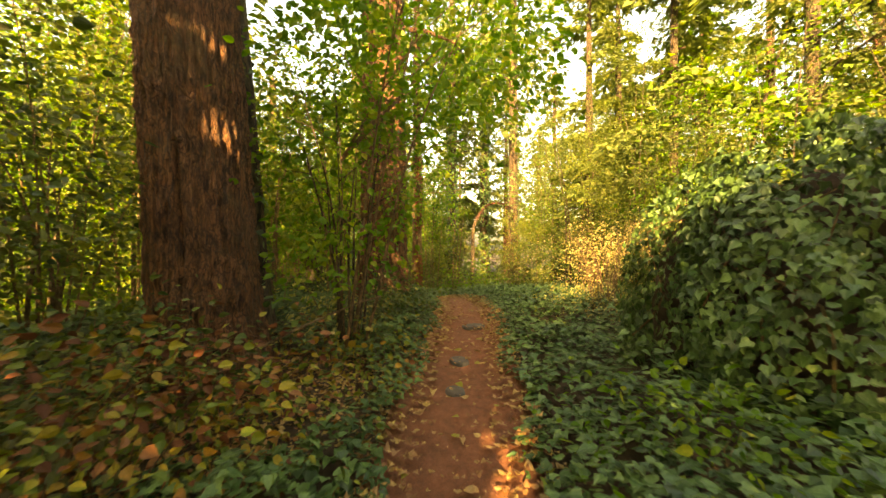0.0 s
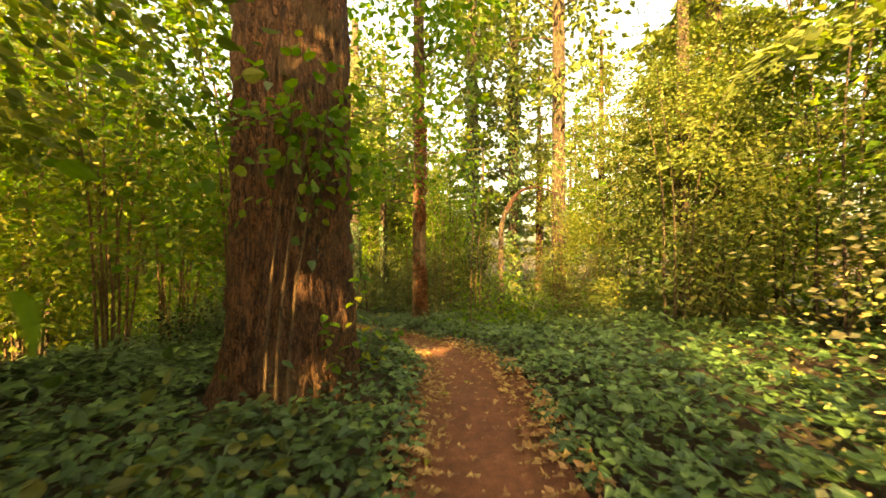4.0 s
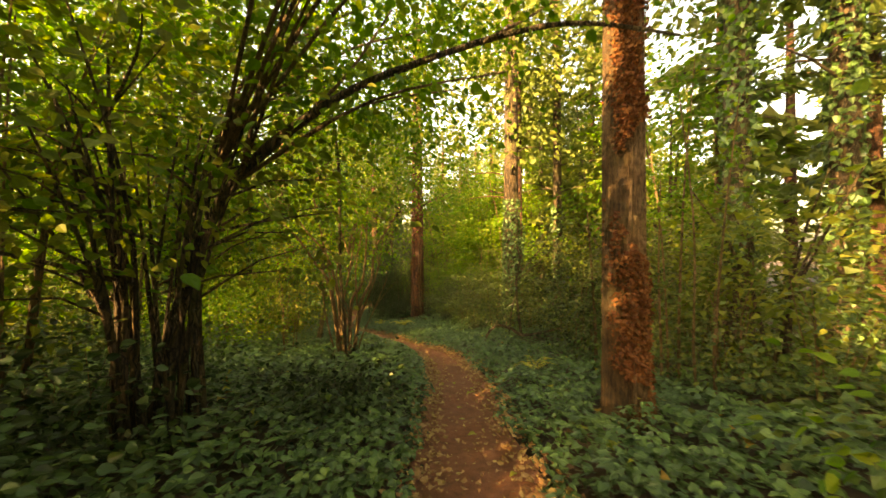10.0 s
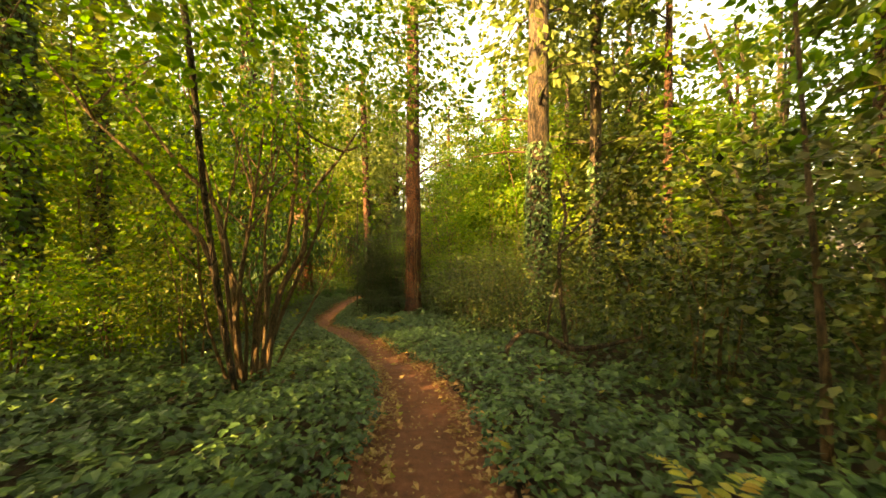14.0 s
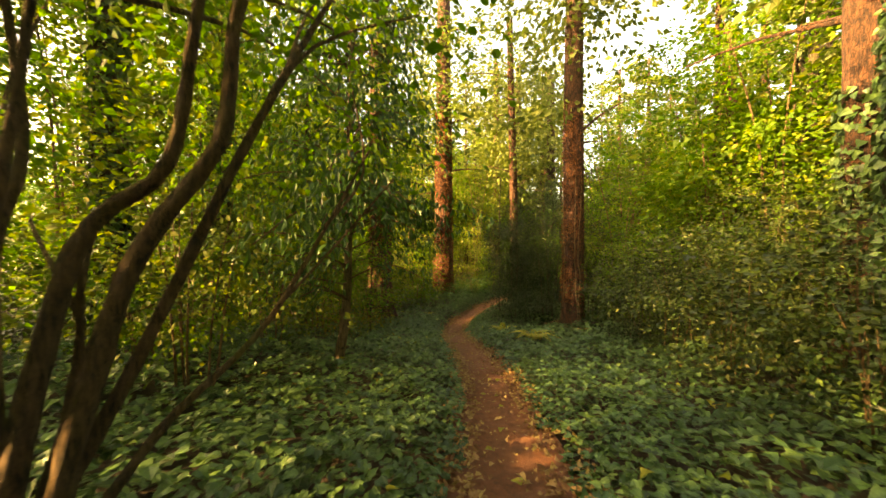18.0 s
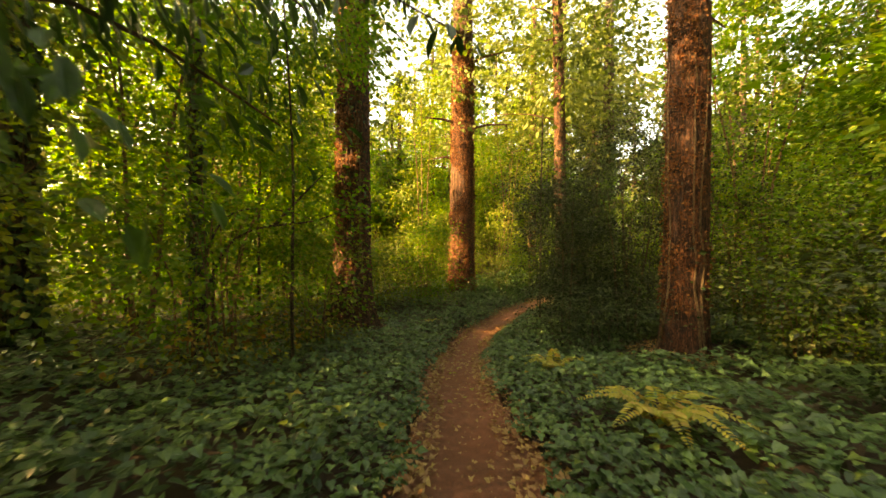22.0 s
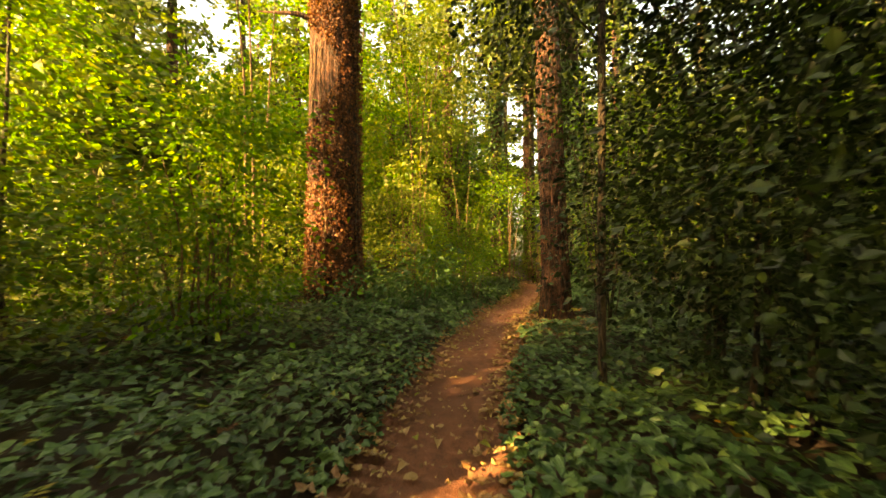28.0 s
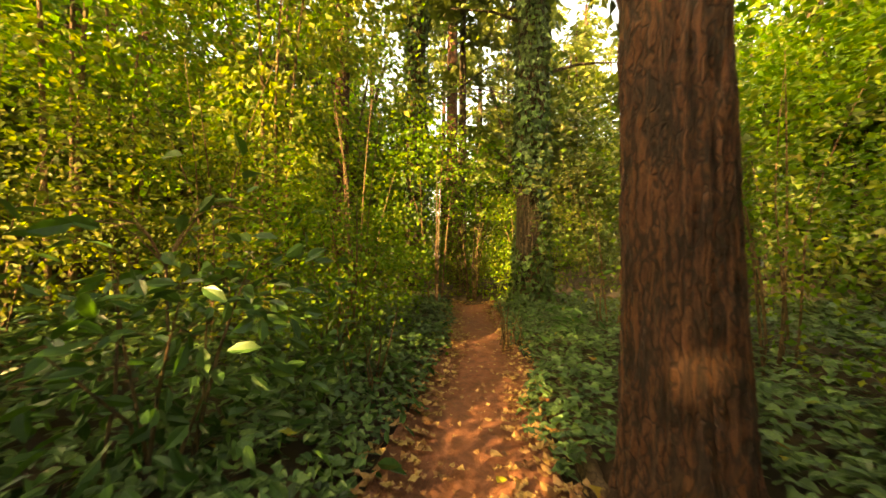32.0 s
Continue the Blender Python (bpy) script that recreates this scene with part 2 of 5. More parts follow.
def wave(x, y, size, seed=0):
    """Smooth bumps of about that size in metres, -1 to 1."""
    r = np.random.default_rng(100 + seed)
    total = 0
    for k in range(6):
        a, ph, f = r.uniform(0, 6.3), r.uniform(0, 6.3), r.uniform(0.6, 1.6) * 2 * np.pi / size
        total = total + np.sin((x * np.cos(a) + y * np.sin(a)) * f + ph)
    return total / 3.2


def beside(x, y):
    """The distance to the path's line, the side (+ is right of the way walked) and the place along it."""
    x, y = np.atleast_1d(np.asarray(x, float)), np.atleast_1d(np.asarray(y, float))
    d, side, at = np.empty_like(x), np.empty_like(x), np.empty(len(x), int)
    way = np.gradient(TRACK[:, :2], axis=0)
    for i in range(0, len(x), 4000):
        dx, dy = x[i:i + 4000, None] - TRACK[:, 0], y[i:i + 4000, None] - TRACK[:, 1]
        q = dx**2 + dy**2
        k = q.argmin(1)
        j = np.arange(len(k))
        d[i:i + 4000], at[i:i + 4000] = np.sqrt(q[j, k]), k
        side[i:i + 4000] = np.sign(dx[j, k] * way[k, 1] - dy[j, k] * way[k, 0])
    return d, side, at


def land(x, y):
    """The ground's height."""
    shape = np.shape(x)
    x, y = np.atleast_1d(np.asarray(x, float)).ravel(), np.atleast_1d(np.asarray(y, float)).ravel()
    z = np.empty_like(x)
    for i in range(0, len(x), 4000):
        q = (x[i:i + 4000, None] - TRACK_COARSE[:, 0]) ** 2 + (y[i:i + 4000, None] - TRACK_COARSE[:, 1]) ** 2
        w = 1 / (q + 1.0) ** 2
        z[i:i + 4000] = (w * TRACK_COARSE[:, 2]).sum(1) / w.sum(1)
    d = beside(x, y)[0]
    z += np.clip((d - 0.6) / 3, 0, 1) * (0.07 * wave(x, y, 2.3, 1) + 0.10 * wave(x, y, 7.0, 2))
    z += 0.10 * np.clip((d - 0.35) / 0.5, 0, 1) - 0.05 * np.clip(1 - d / 0.6, 0, 1)
    return z.reshape(shape) if shape else float(z[0])


# ---- mesh helpers ----
def mesh_of(name, verts, faces, material, smooth=False):
    """A mesh from arrays: verts (n, 3) and a list of index arrays, each (m, k)."""
    me = bpy.data.meshes.new(name)
    verts = np.ascontiguousarray(verts, np.float32)
    me.vertices.add(len(verts))
    me.vertices.foreach_set("co", verts.ravel())
    loops = np.concatenate([f.ravel() for f in faces]).astype(np.int32)
    sizes = np.concatenate([np.full(len(f), f.shape[1]) for f in faces])
    starts = np.concatenate([[0], np.cumsum(sizes)[:-1]]).astype(np.int32)
    me.loops.add(len(loops))
    me.loops.foreach_set("vertex_index", loops)
    me.polygons.add(len(sizes))
    me.polygons.foreach_set("loop_start", starts)
    me.polygons.foreach_set("use_smooth", np.full(len(sizes), smooth))
    me.materials.append(material)
    me.update(calc_edges=True)
    return me


def thing(name, place, label, category, group=""):
    root = new(name)
    root.empty_display_size = 0.2
    root.location = place
    return tagged(root, label, category, group)


def part(name, me, parent, label="", kind=""):
    """A mesh in world places as a part of a thing that stands at its own place."""
    ob = new(name, me)
    ob.parent = parent
    spot = parent.location if parent.parent is None else parent.parent.location
    me.transform(Matrix.Translation(-Vector(spot)))
    return tagged(ob, label, kind=kind)


def tube(points, radii, sides=8, wobble=0.0, seed=0):
    """Verts and quads of a round limb along the points, closed at its tip."""
    p = np.asarray(points, float)
    r = np.broadcast_to(np.asarray(radii, float), (len(p),))
    way = np.gradient(p, axis=0)
    way /= np.linalg.norm(way, axis=1)[:, None] + 1e-9
    ref = np.where(np.abs(way[:, 2:3]) > 0.9, [[1.0, 0, 0]], [[0, 0, 1.0]])
    u = np.cross(way, ref)
    u /= np.linalg.norm(u, axis=1)[:, None]
    for i in range(1, len(u)):
        u[i] = u[i - 1] - way[i] * (u[i - 1] @ way[i])
        u[i] /= np.linalg.norm(u[i]) + 1e-9
    v = np.cross(way, u)
    a = np.linspace(0, 2 * np.pi, sides, endpoint=False)
    k = 1 + wobble * np.random.default_rng(seed).uniform(-1, 1, (len(p), sides, 1))
    ring = p[:, None] + r[:, None, None] * k * (np.cos(a)[None, :, None] * u[:, None] + np.sin(a)[None, :, None] * v[:, None])
    i, j = np.meshgrid(np.arange(len(p) - 1), np.arange(sides), indexing="ij")
    n = (j + 1) % sides
    quads = np.stack([i * sides + j, i * sides + n, (i + 1) * sides + n, (i + 1) * sides + j], -1).reshape(-1, 4)
    caps = np.array([[0, *range(sides - 1, 0, -1)], [(len(p) - 1) * sides + s for s in range(sides)]])
    return ring.reshape(-1, 3), quads, caps


def limb(name, points, radii, material, parent, sides=8, step=0.25, label="", wobble=0.12, seed=0):
    p = smooth_line(points, step)
    t = np.linspace(0, 1, len(p))
    r = np.interp(t, np.linspace(0, 1, len(radii)), radii)
    v, q, c = tube(p, r, sides, wobble, seed)
    return part(name, mesh_of(name, v, [q, c], material, True), parent, label)


# leaf blades: along, across, up; and their faces, folded along the midrib
BLADE = (np.array([(0, 0, 0), (0.45, 0.34, 0.07), (1, 0, -0.06), (0.45, -0.34, 0.07)]), [np.array([(0, 2, 1), (0, 3, 2)])])
SPLINTER = (np.array([(0, 0.30, 0), (0, -0.30, 0), (1, 0, 0)]), [np.array([(0, 1, 2)])])
ROUND = (np.array([(0, 0, 0), (0.22, 0.36, 0.08), (0.65, 0.38, 0.06), (1, 0, -0.08), (0.65, -0.38, 0.06), (0.22, -0.36, 0.08)]),
         [np.array([(0, 3, 2, 1), (0, 5, 4, 3)])])
OVATE = (np.array([(0, 0, 0), (0.14, 0.25, 0.06), (0.42, 0.35, 0.08), (0.74, 0.22, 0.04), (1, 0, -0.10), (0.74, -0.20, 0.03), (0.42, -0.36, 0.07), (0.14, -0.27, 0.05)]),
         [np.array([(0, 4, 3, 2, 1), (0, 7, 6, 5, 4)])])
LANCE = (np.array([(0, 0, 0), (0.28, 0.19, 0.05), (0.66, 0.19, 0.03), (1, 0, -0.12), (0.66, -0.19, 0.03), (0.28, -0.19, 0.05)]),
         [np.array([(0, 3, 2, 1), (0, 5, 4, 3)])])
LOBED = (np.array([(0, 0, 0), (0.10, 0.52, 0.07), (0.40, 0.24, 0.05), (1, 0, -0.07), (0.40, -0.24, 0.05), (0.10, -0.52, 0.07)]),
         [np.array([(0, 3, 2, 1), (0, 5, 4, 3)])])

IVY_BLADE = (np.array([(0, 0, -0.02), (-0.09, 0.30, 0.03), (0.25, 0.52, 0.03), (0.50, 0.29, 0.05), (1, 0, -0.10), (0.50, -0.29, 0.05), (0.25, -0.52, 0.03), (-0.09, -0.30, 0.03)]),
             [np.array([(0, 4, 3, 2, 1), (0, 7, 6, 5, 4)])])

IVY_PLAIN = (np.array([(0, 0, -0.02), (0.04, 0.46, 0.03), (0.44, 0.36, 0.04), (1, 0, -0.09), (0.44, -0.36, 0.04), (0.04, -0.46, 0.03)]),
             [np.array([(0, 3, 2, 1), (0, 5, 4, 3)])])

CRUMPLED = (np.array([(0, 0, 0), (0.08, 0.40, 0.20), (0.48, 0.30, -0.05), (0.92, 0.06, 0.22), (0.50, -0.24, 0.12), (0.10, -0.44, -0.08)]),
            [np.array([(0, 3, 2, 1), (0, 5, 4, 3)])])


def blades(places, ways, normals, sizes, blade):
    """Verts and faces of many leaves."""
    tv, tf = blade
    ways = ways / (np.linalg.norm(ways, axis=1)[:, None] + 1e-9)
    across = np.cross(normals, ways)
    across /= np.linalg.norm(across, axis=1)[:, None] + 1e-9
    up = np.cross(ways, across)
    frame3 = np.stack([ways, across, up], 1) * np.asarray(sizes)[:, None, None]
    v = places[:, None] + np.einsum("kc,nci->nki", tv, frame3)
    base = (np.arange(len(places)) * len(tv))[:, None, None]
    return v.reshape(-1, 3), [(base + f[None]).reshape(-1, f.shape[1]) for f in tf]


def directions(r, n):
    d = r.normal(size=(n, 3))
    return d / np.linalg.norm(d, axis=1)[:, None]


# openings in the leaves through which the low sun reaches a trunk, the path or a bush: place and width
SHAFTS_START = [(-1.1, 8.32, 0.45, 0.22), (-1.18, 8.3, 1.3, 0.16), (-0.2, 11.2, -0.1, 0.3), (2.9, 6.4, 1.4, 0.9), (4.4, 6.9, 1.6, 1.0), (4.3, 14.6, 1.2, 0.55),
                (-4.8, 7.2, 3.5, 0.5), (0.47, 14.55, 0.8, 0.22), (6.5, 11.5, 5.5, 1.3), (8.5, 9.0, 5.0, 1.2), (4.2, 12.5, 5.0, 0.9), (0.45, 2.58, 0.0, 0.16)]
SHAFTS_MIDDLE = [(-1.33, 16.5, 0.62, 0.15), (-1.33, 16.5, 3.4, 0.42), (-4.27, 17.41, -1.2, 0.3), (-5.52, 18.38, -1.4, 0.2), (-20.95, 25.55, -1.7, 0.5), (-20.95, 25.55, 1.4, 0.4),
                 (3.4, 18.2, 5.0, 1.0), (-2.4, 18.3, -0.9, 0.25), (-8.18, 26.34, -0.6, 0.15), (-8.0, 18.9, -0.9, 0.28), (-7.8, 18.9, 0.9, 0.25), (2.6, 19.0, 1.6, 0.8),
                 (-11.0, 17.6, 4.2, 0.7), (-23.0, 23.6, 0.3, 0.7), (-24.6, 26.6, 0.2, 0.6), (0.5, 20.0, 0.3, 0.9), (2.0, 17.6, 0.6, 0.7)]
SHAFTS_END = [(-25.9, 31.9, -1.3, 0.75), (-25.8, 31.9, 2.2, 0.35), (-20.8, 31.66, -3.9, 0.09), (-19.6, 29.9, -3.9, 0.09), (-21.7, 34.15, -3.8, 0.22), (-21.68, 34.5, -2.8, 0.13),
              (-25.18, 40.92, -2.2, 1.1), (-28.2, 36.0, 0.5, 1.2), (-24.2, 27.2, -0.5, 0.5), (-26.2, 38.0, 0.2, 0.8), (-29.5, 30.5, -0.8, 1.3), (-32.5, 32.5, 0.0, 1.4)]
SHAFTS = SHAFTS_START + SHAFTS_MIDDLE + SHAFTS_END
SUN = np.array(TO_SUN)


def kept(p, loose=0.10, room=0.75):
    """Which leaves stay: none where one walks, none in the openings towards the sun."""
    d, _, k = beside(p[:, 0], p[:, 1])
    rise = p[:, 2] - TRACK[k, 2]
    keep = ~((d < room) & (rise > 0.35) & (rise < 2.15)) & ~((d < 0.46) & (rise < 0.4))
    for x, y, z, w in SHAFTS:
        rel = p - (x, y, z)
        along = rel @ SUN
        off = np.linalg.norm(rel - along[:, None] * SUN, axis=1)
        keep &= ~((along > 0.25) & (off < w * (1 + 0.25 * np.sin(along * 2.1))))
    return keep


def foliage(name, parent, material, places, ways, normals, sizes, blade, label="", room=0.75):
    ok = kept(places, room=room)
    if ok.sum() < 3:
        return None
    v, f = blades(places[ok], ways[ok], normals[ok], np.asarray(sizes)[ok], blade)
    return part(name, mesh_of(name, v, f, material), parent, label, "stuff")


def crown(r, centre, radii, count, clumps, spread=0.5, flat=0.35, droop=0.0, hollow=0.45):
    """Leaves in layered sprays about clumps that fill an uneven ellipsoid."""
    d = directions(r, clumps)
    bulge = 1 + 0.22 * wave(d[:, 0] * 3 + d[:, 2] * 2, d[:, 1] * 3, 2.0, int(r.integers(90)))
    c = np.asarray(centre) + d * np.asarray(radii) * (bulge * r.uniform(hollow, 1.0, clumps) ** 0.7)[:, None]
    k = r.integers(0, clumps, count)
    size = r.uniform(0.6, 1.4, clumps)[k, None] * spread
    off = r.normal(size=(count, 3)) * size * (1, 1, flat)
    p = c[k] + off
    p[:, 2] -= droop * np.linalg.norm(off[:, :2], axis=1)
    ways = off / (np.linalg.norm(off, axis=1)[:, None] + 1e-6) + d[k] * 0.5 + r.normal(size=(count, 3)) * 0.5
    ways[:, 2] = ways[:, 2] * 0.7 - 0.15 - droop
    normals = np.array([0, 0, 0.60]) + d[k] * 0.35 + r.normal(size=(count, 3)) * 0.55
    return p, ways, normals


# ---- ground, path ----
def spaced(lo, hi, fine, reach):
    core = np.arange(lo, hi + fine, fine)
    out = fine * 1.35 ** np.arange(1, 60)
    out = np.cumsum(out)
    out = out[out < reach]
    return np.concatenate([lo - out[::-1], core, hi + out])


gx, gy = spaced(-38, 16, 0.4, 900), spaced(-12, 50, 0.4, 900)
GX, GY = np.meshgrid(gx, gy, indexing="ij")
GZ = land(GX, GY) - 0.16 * np.clip((1.05 - beside(GX.ravel(), GY.ravel())[0].reshape(GX.shape)) / 0.35, 0, 1)
nx, ny = GX.shape
ii, jj = np.meshgrid(np.arange(nx - 1), np.arange(ny - 1), indexing="ij")
gf = np.stack([ii * ny + jj, (ii + 1) * ny + jj, (ii + 1) * ny + jj + 1, ii * ny + jj + 1], -1).reshape(-1, 4)
ground = new("ground", mesh_of("ground", np.stack([GX, GY, GZ], -1).reshape(-1, 3), [gf], SOIL, True))
tagged(ground, "dark brown forest soil under ivy and leaf litter", "ground", kind="structure")

way2 = np.gradient(TRACK[:, :2], axis=0)
way2 /= np.linalg.norm(way2, axis=1)[:, None]
out2 = np.stack([way2[:, 1], -way2[:, 0]], -1)
acrossings = np.linspace(-0.62, 0.62, 15)
half = 1 + 0.12 * wave(TRACK[:, 0], TRACK[:, 1], 3.1, 5)
PX = TRACK[:, None, 0] + out2[:, None, 0] * acrossings * half[:, None]
PY = TRACK[:, None, 1] + out2[:, None, 1] * acrossings * half[:, None]
PZ = TRACK[:, None, 2] + 0.010 - 0.03 * (1 - (acrossings / 0.62) ** 2) + 0.09 * np.clip((np.abs(acrossings) - 0.35) / 0.27, 0, 1) ** 1.3
PZ = PZ + 0.012 * wave(PX, PY, 0.35, 6) + 0.02 * wave(PX, PY, 1.1, 7)
PZ[:, 0] -= 0.20
PZ[:, -1] -= 0.20
n1, n2 = PX.shape
ii, jj = np.meshgrid(np.arange(n1 - 1), np.arange(n2 - 1), indexing="ij")
pf = np.stack([ii * n2 + jj, ii * n2 + jj + 1, (ii + 1) * n2 + jj + 1, (ii + 1) * n2 + jj], -1).reshape(-1, 4)
path = new("path", mesh_of("path", np.stack([PX, PY, PZ], -1).reshape(-1, 3), [pf], TRODDEN, True))
tagged(path, "narrow trodden footpath of reddish brown earth", "path", kind="structure")


# ---- trunks ----
def trunk_mesh(name, x, y, radius, height, material, lean=(0, 0), flare=0.5, ridges=11, relief=0.07, taper=0.35, sides=72, rows=110, seed=0, z0=None, foot=0.45):
    """A standing trunk with flared roots and furrowed bark."""
    r = np.random.default_rng(seed)
    base = land(x, y) - 0.25 if z0 is None else z0
    s = np.linspace(0, 1, rows) ** 1.6
    h = s * height
    a = np.linspace(0, 2 * np.pi, sides, endpoint=False)
    H, A = np.meshgrid(h, a, indexing="ij")
    ph = r.uniform(0, 6.3, 8)
    twist = 0.25 * np.sin(H * 0.9 + ph[0]) + 0.12 * np.sin(H * 2.7 + ph[1])
    swirl = 0.9 * np.sin(H * 1.7 + A * 2 + ph[2]) + 0.5 * np.sin(H * 4.3 - A * 3 + ph[3]) + twist * 3
    furrow = np.abs(np.sin(A * ridges / 2 + swirl)) ** 0.5 - 0.65
    furrow = furrow + 0.5 * (np.abs(np.sin(A * ridges * 0.81 + swirl * 1.6 + ph[4])) ** 0.6 - 0.6)
    plates = 0.35 * np.sin(H * 9.0 + 3 * np.sin(A * ridges / 2 + ph[3]) + ph[4]) + 0.3 * np.sin(H * 21 + A * 7 + ph[5])
    lobes = np.maximum(0, np.sin(A * 2.5 + ph[6]) * 0.5 + np.sin(A * 4 + ph[7]) * 0.4 + 0.3)
    rad = radius * (1 - taper * H / height) + radius * flare * np.exp(-H / foot) * (0.55 + 0.7 * lobes)
    rad = rad * (1 + relief * furrow + 0.4 * relief * plates + 0.03 * np.sin(A * 3 + H * 0.7 + ph[1]))
    rad = rad + r.normal(size=rad.shape) * radius * relief * 0.18
    X = x + lean[0] * H + rad * np.cos(A)
    Y = y + lean[1] * H + rad * np.sin(A)
    Z = base + H
    i, j = np.meshgrid(np.arange(rows - 1), np.arange(sides), indexing="ij")
    n = (j + 1) % sides
    q = np.stack([i * sides + j, i * sides + n, (i + 1) * sides + n, (i + 1) * sides + j], -1).reshape(-1, 4)
    cap = np.array([[(rows - 1) * sides + k for k in range(sides)]])
    return mesh_of(name, np.stack([X, Y, Z], -1).reshape(-1, 3), [q, cap], material, True)


def clinging(r, x, y, radius, lo, hi, count, lean=(0, 0), arc=None, taper=0.35, height=20, lift=0.03, chaos=0.6):
    """Places of leaves that cling to a trunk, between two heights and, if given, within an arc (centre, half width)."""
    a = r.uniform(0, 2 * np.pi, count) if arc is None else arc[0] + r.normal(size=count) * arc[1] * 0.6
    h = r.uniform(lo, hi, count)
    rad = radius * (1 - taper * h / height) + radius * 0.4 * np.exp(-h / 0.45) + r.uniform(0.0, lift, count)
    z0 = land(x, y)
    p = np.stack([x + lean[0] * h + rad * np.cos(a), y + lean[1] * h + rad * np.sin(a), z0 + h], -1)
    out = np.stack([np.cos(a), np.sin(a), 0 * a], -1)
    ways = np.array([0, 0, -1.0]) + r.normal(size=(count, 3)) * chaos + out * 0.25
    normals = out + r.normal(size=(count, 3)) * chaos * 0.7
    return p, ways, normals


def big_tree(name, label, x, y, radius, height, material, seed, lean=(0, 0), dry=0, green=0, dry_arc=None, green_arc=None, dry_span=(0.3, 6),
             green_span=(0, 6), vines=0, high=0, ridges=11, relief=0.07, flare=0.5, leaf=0.075, high_material=None):
    r = np.random.default_rng(seed)
    z = land(x, y)
    t = thing(name, (x, y, z), label, "tree")
    near = seed in (11, 13, 14, 16, 17, 18, 19)
    part("trunk", trunk_mesh("trunk", x, y, radius, height, material, lean, flare, ridges, relief, sides=104 if near else 28, rows=140 if near else 40, seed=seed, foot=0.75 if flare > 1 else 0.45), t)
    for k in range(vines):
        a = r.uniform(0, 6.3) if dry_arc is None else dry_arc[0] + r.normal() * dry_arc[1]
        pts = []
        for h in np.arange(0, 6.5, 0.5):
            a += r.normal() * 0.10
            rr = radius * (1 - 0.35 * h / height) + radius * 0.42 * math.exp(-h / 0.45) + 0.02
            pts.append((x + lean[0] * h + rr * math.cos(a), y + lean[1] * h + rr * math.sin(a), z + h - 0.1))
        limb("vine", pts, (0.022, 0.012), DEADWOOD, t, 6, 0.25, "bare clinging vine stem", seed=k)
    if dry:
        p, w, n = clinging(r, x, y, radius, *dry_span, dry, lean, dry_arc, height=height, lift=0.075, chaos=1.3)
        patchy = wave(p[:, 2] * 1.5, np.arctan2(p[:, 1] - y, p[:, 0] - x) * radius * 3, 1.6, seed) > (-0.45 if dry < 10000 else -0.85)
        p, w, n = p[patchy], w[patchy], n[patchy]
        foliage("dried_ivy", t, DRY, p, w, n, r.uniform(0.6, 1.25, len(p)) * leaf, CRUMPLED, "dried red-brown ivy leaves clinging to the bark")
    if green:
        p, w, n = clinging(r, x, y, radius, *green_span, green, lean, green_arc, height=height, lift=0.03 + leaf * 0.4)
        foliage("ivy", t, IVY, p, w, n, r.uniform(0.7, 1.3, len(p)) * leaf * 1.15, IVY_PLAIN, "green ivy climbing the trunk")
    if high:
        for k in range(10):
            a, h = r.uniform(0, 6.3), r.uniform(0.32, 0.95) * height
            L = r.uniform(1.2, 2.8)
            s = np.array((x + lean[0] * h, y + lean[1] * h, z + h))
            e = s + L * np.array((math.cos(a), math.sin(a), r.uniform(-0.1, 0.35)))
            limb("limb", [s, (s + e) / 2 + (0, 0, 0.15), e], (radius * 0.16, 0.012), material, t, 6, 0.5, seed=k)
        p, w, n = crown(r, (x, y, z + height * 0.72), (3.0, 3.0, height * 0.33), high, 110, 0.6, 0.25, 0.25, 0.2)
        foliage("crown", t, high_material or NEEDLE, p, w, n, r.uniform(0.18, 0.36, high), BLADE)
    return t


big_tree("redwood_tree", "large tree with furrowed red-brown bark beside the path", -2.30, 3.62, 0.47, 15, BARK_WARM, 11, lean=(-0.070, 0.0), relief=0.13, ridges=28, high=2500)
big_tree("fir_tree", "dark leaning trunk close behind a larger one", -2.48, 4.75, 0.25, 14, BARK_BROWN, 32, lean=(-0.09, 0.02), relief=0.08, green=120, green_span=(0.5, 4))
big_tree("fir_tree", "dark furrowed fir trunk standing in shrubs", -4.6, 7.5, 0.36, 18, BARK_BROWN, 12, relief=0.08, high=2500, green=250, green_span=(0, 2.5))
big_tree("redwood_tree", "broad red-brown trunk with ivy and a flared foot", -1.47, 8.85, 0.55, 17, BARK_WARM, 13, relief=0.13, ridges=26, flare=0.6, high=2500, green=40, green_span=(1.2, 5.5), green_arc=(-0.9, 1.1), dry=50, dry_span=(0.5, 3))
big_tree("ivy_clad_tree", "slender trunk with a strip of dried ivy leaves", -1.22, 16.7, 0.205, 17, BARK_GREY, 14, relief=0.06, ridges=30, flare=0.25, dry=9900, dry_arc=(-0.85, 0.85), dry_span=(0.2, 6.5), vines=5, high=2500, high_material=HAZEL, leaf=0.052)
big_tree("ivy_clad_tree", "tall trunk wrapped in green ivy", -6.37, 26.44, 0.32, 18, BARK_BROWN, 15, green=2600, green_span=(0, 5.5), leaf=0.08, high=2500)
big_tree("redwood_tree", "tall straight red-brown trunk with dried ivy leaves", -14.9, 31.43, 0.40, 20, BARK_RED, 16, relief=0.08, ridges=24, flare=0.3, dry=3400, dry_arc=(-1.4, 1.4), dry_span=(0.9, 8.5), vines=3, high=3000, leaf=0.058)
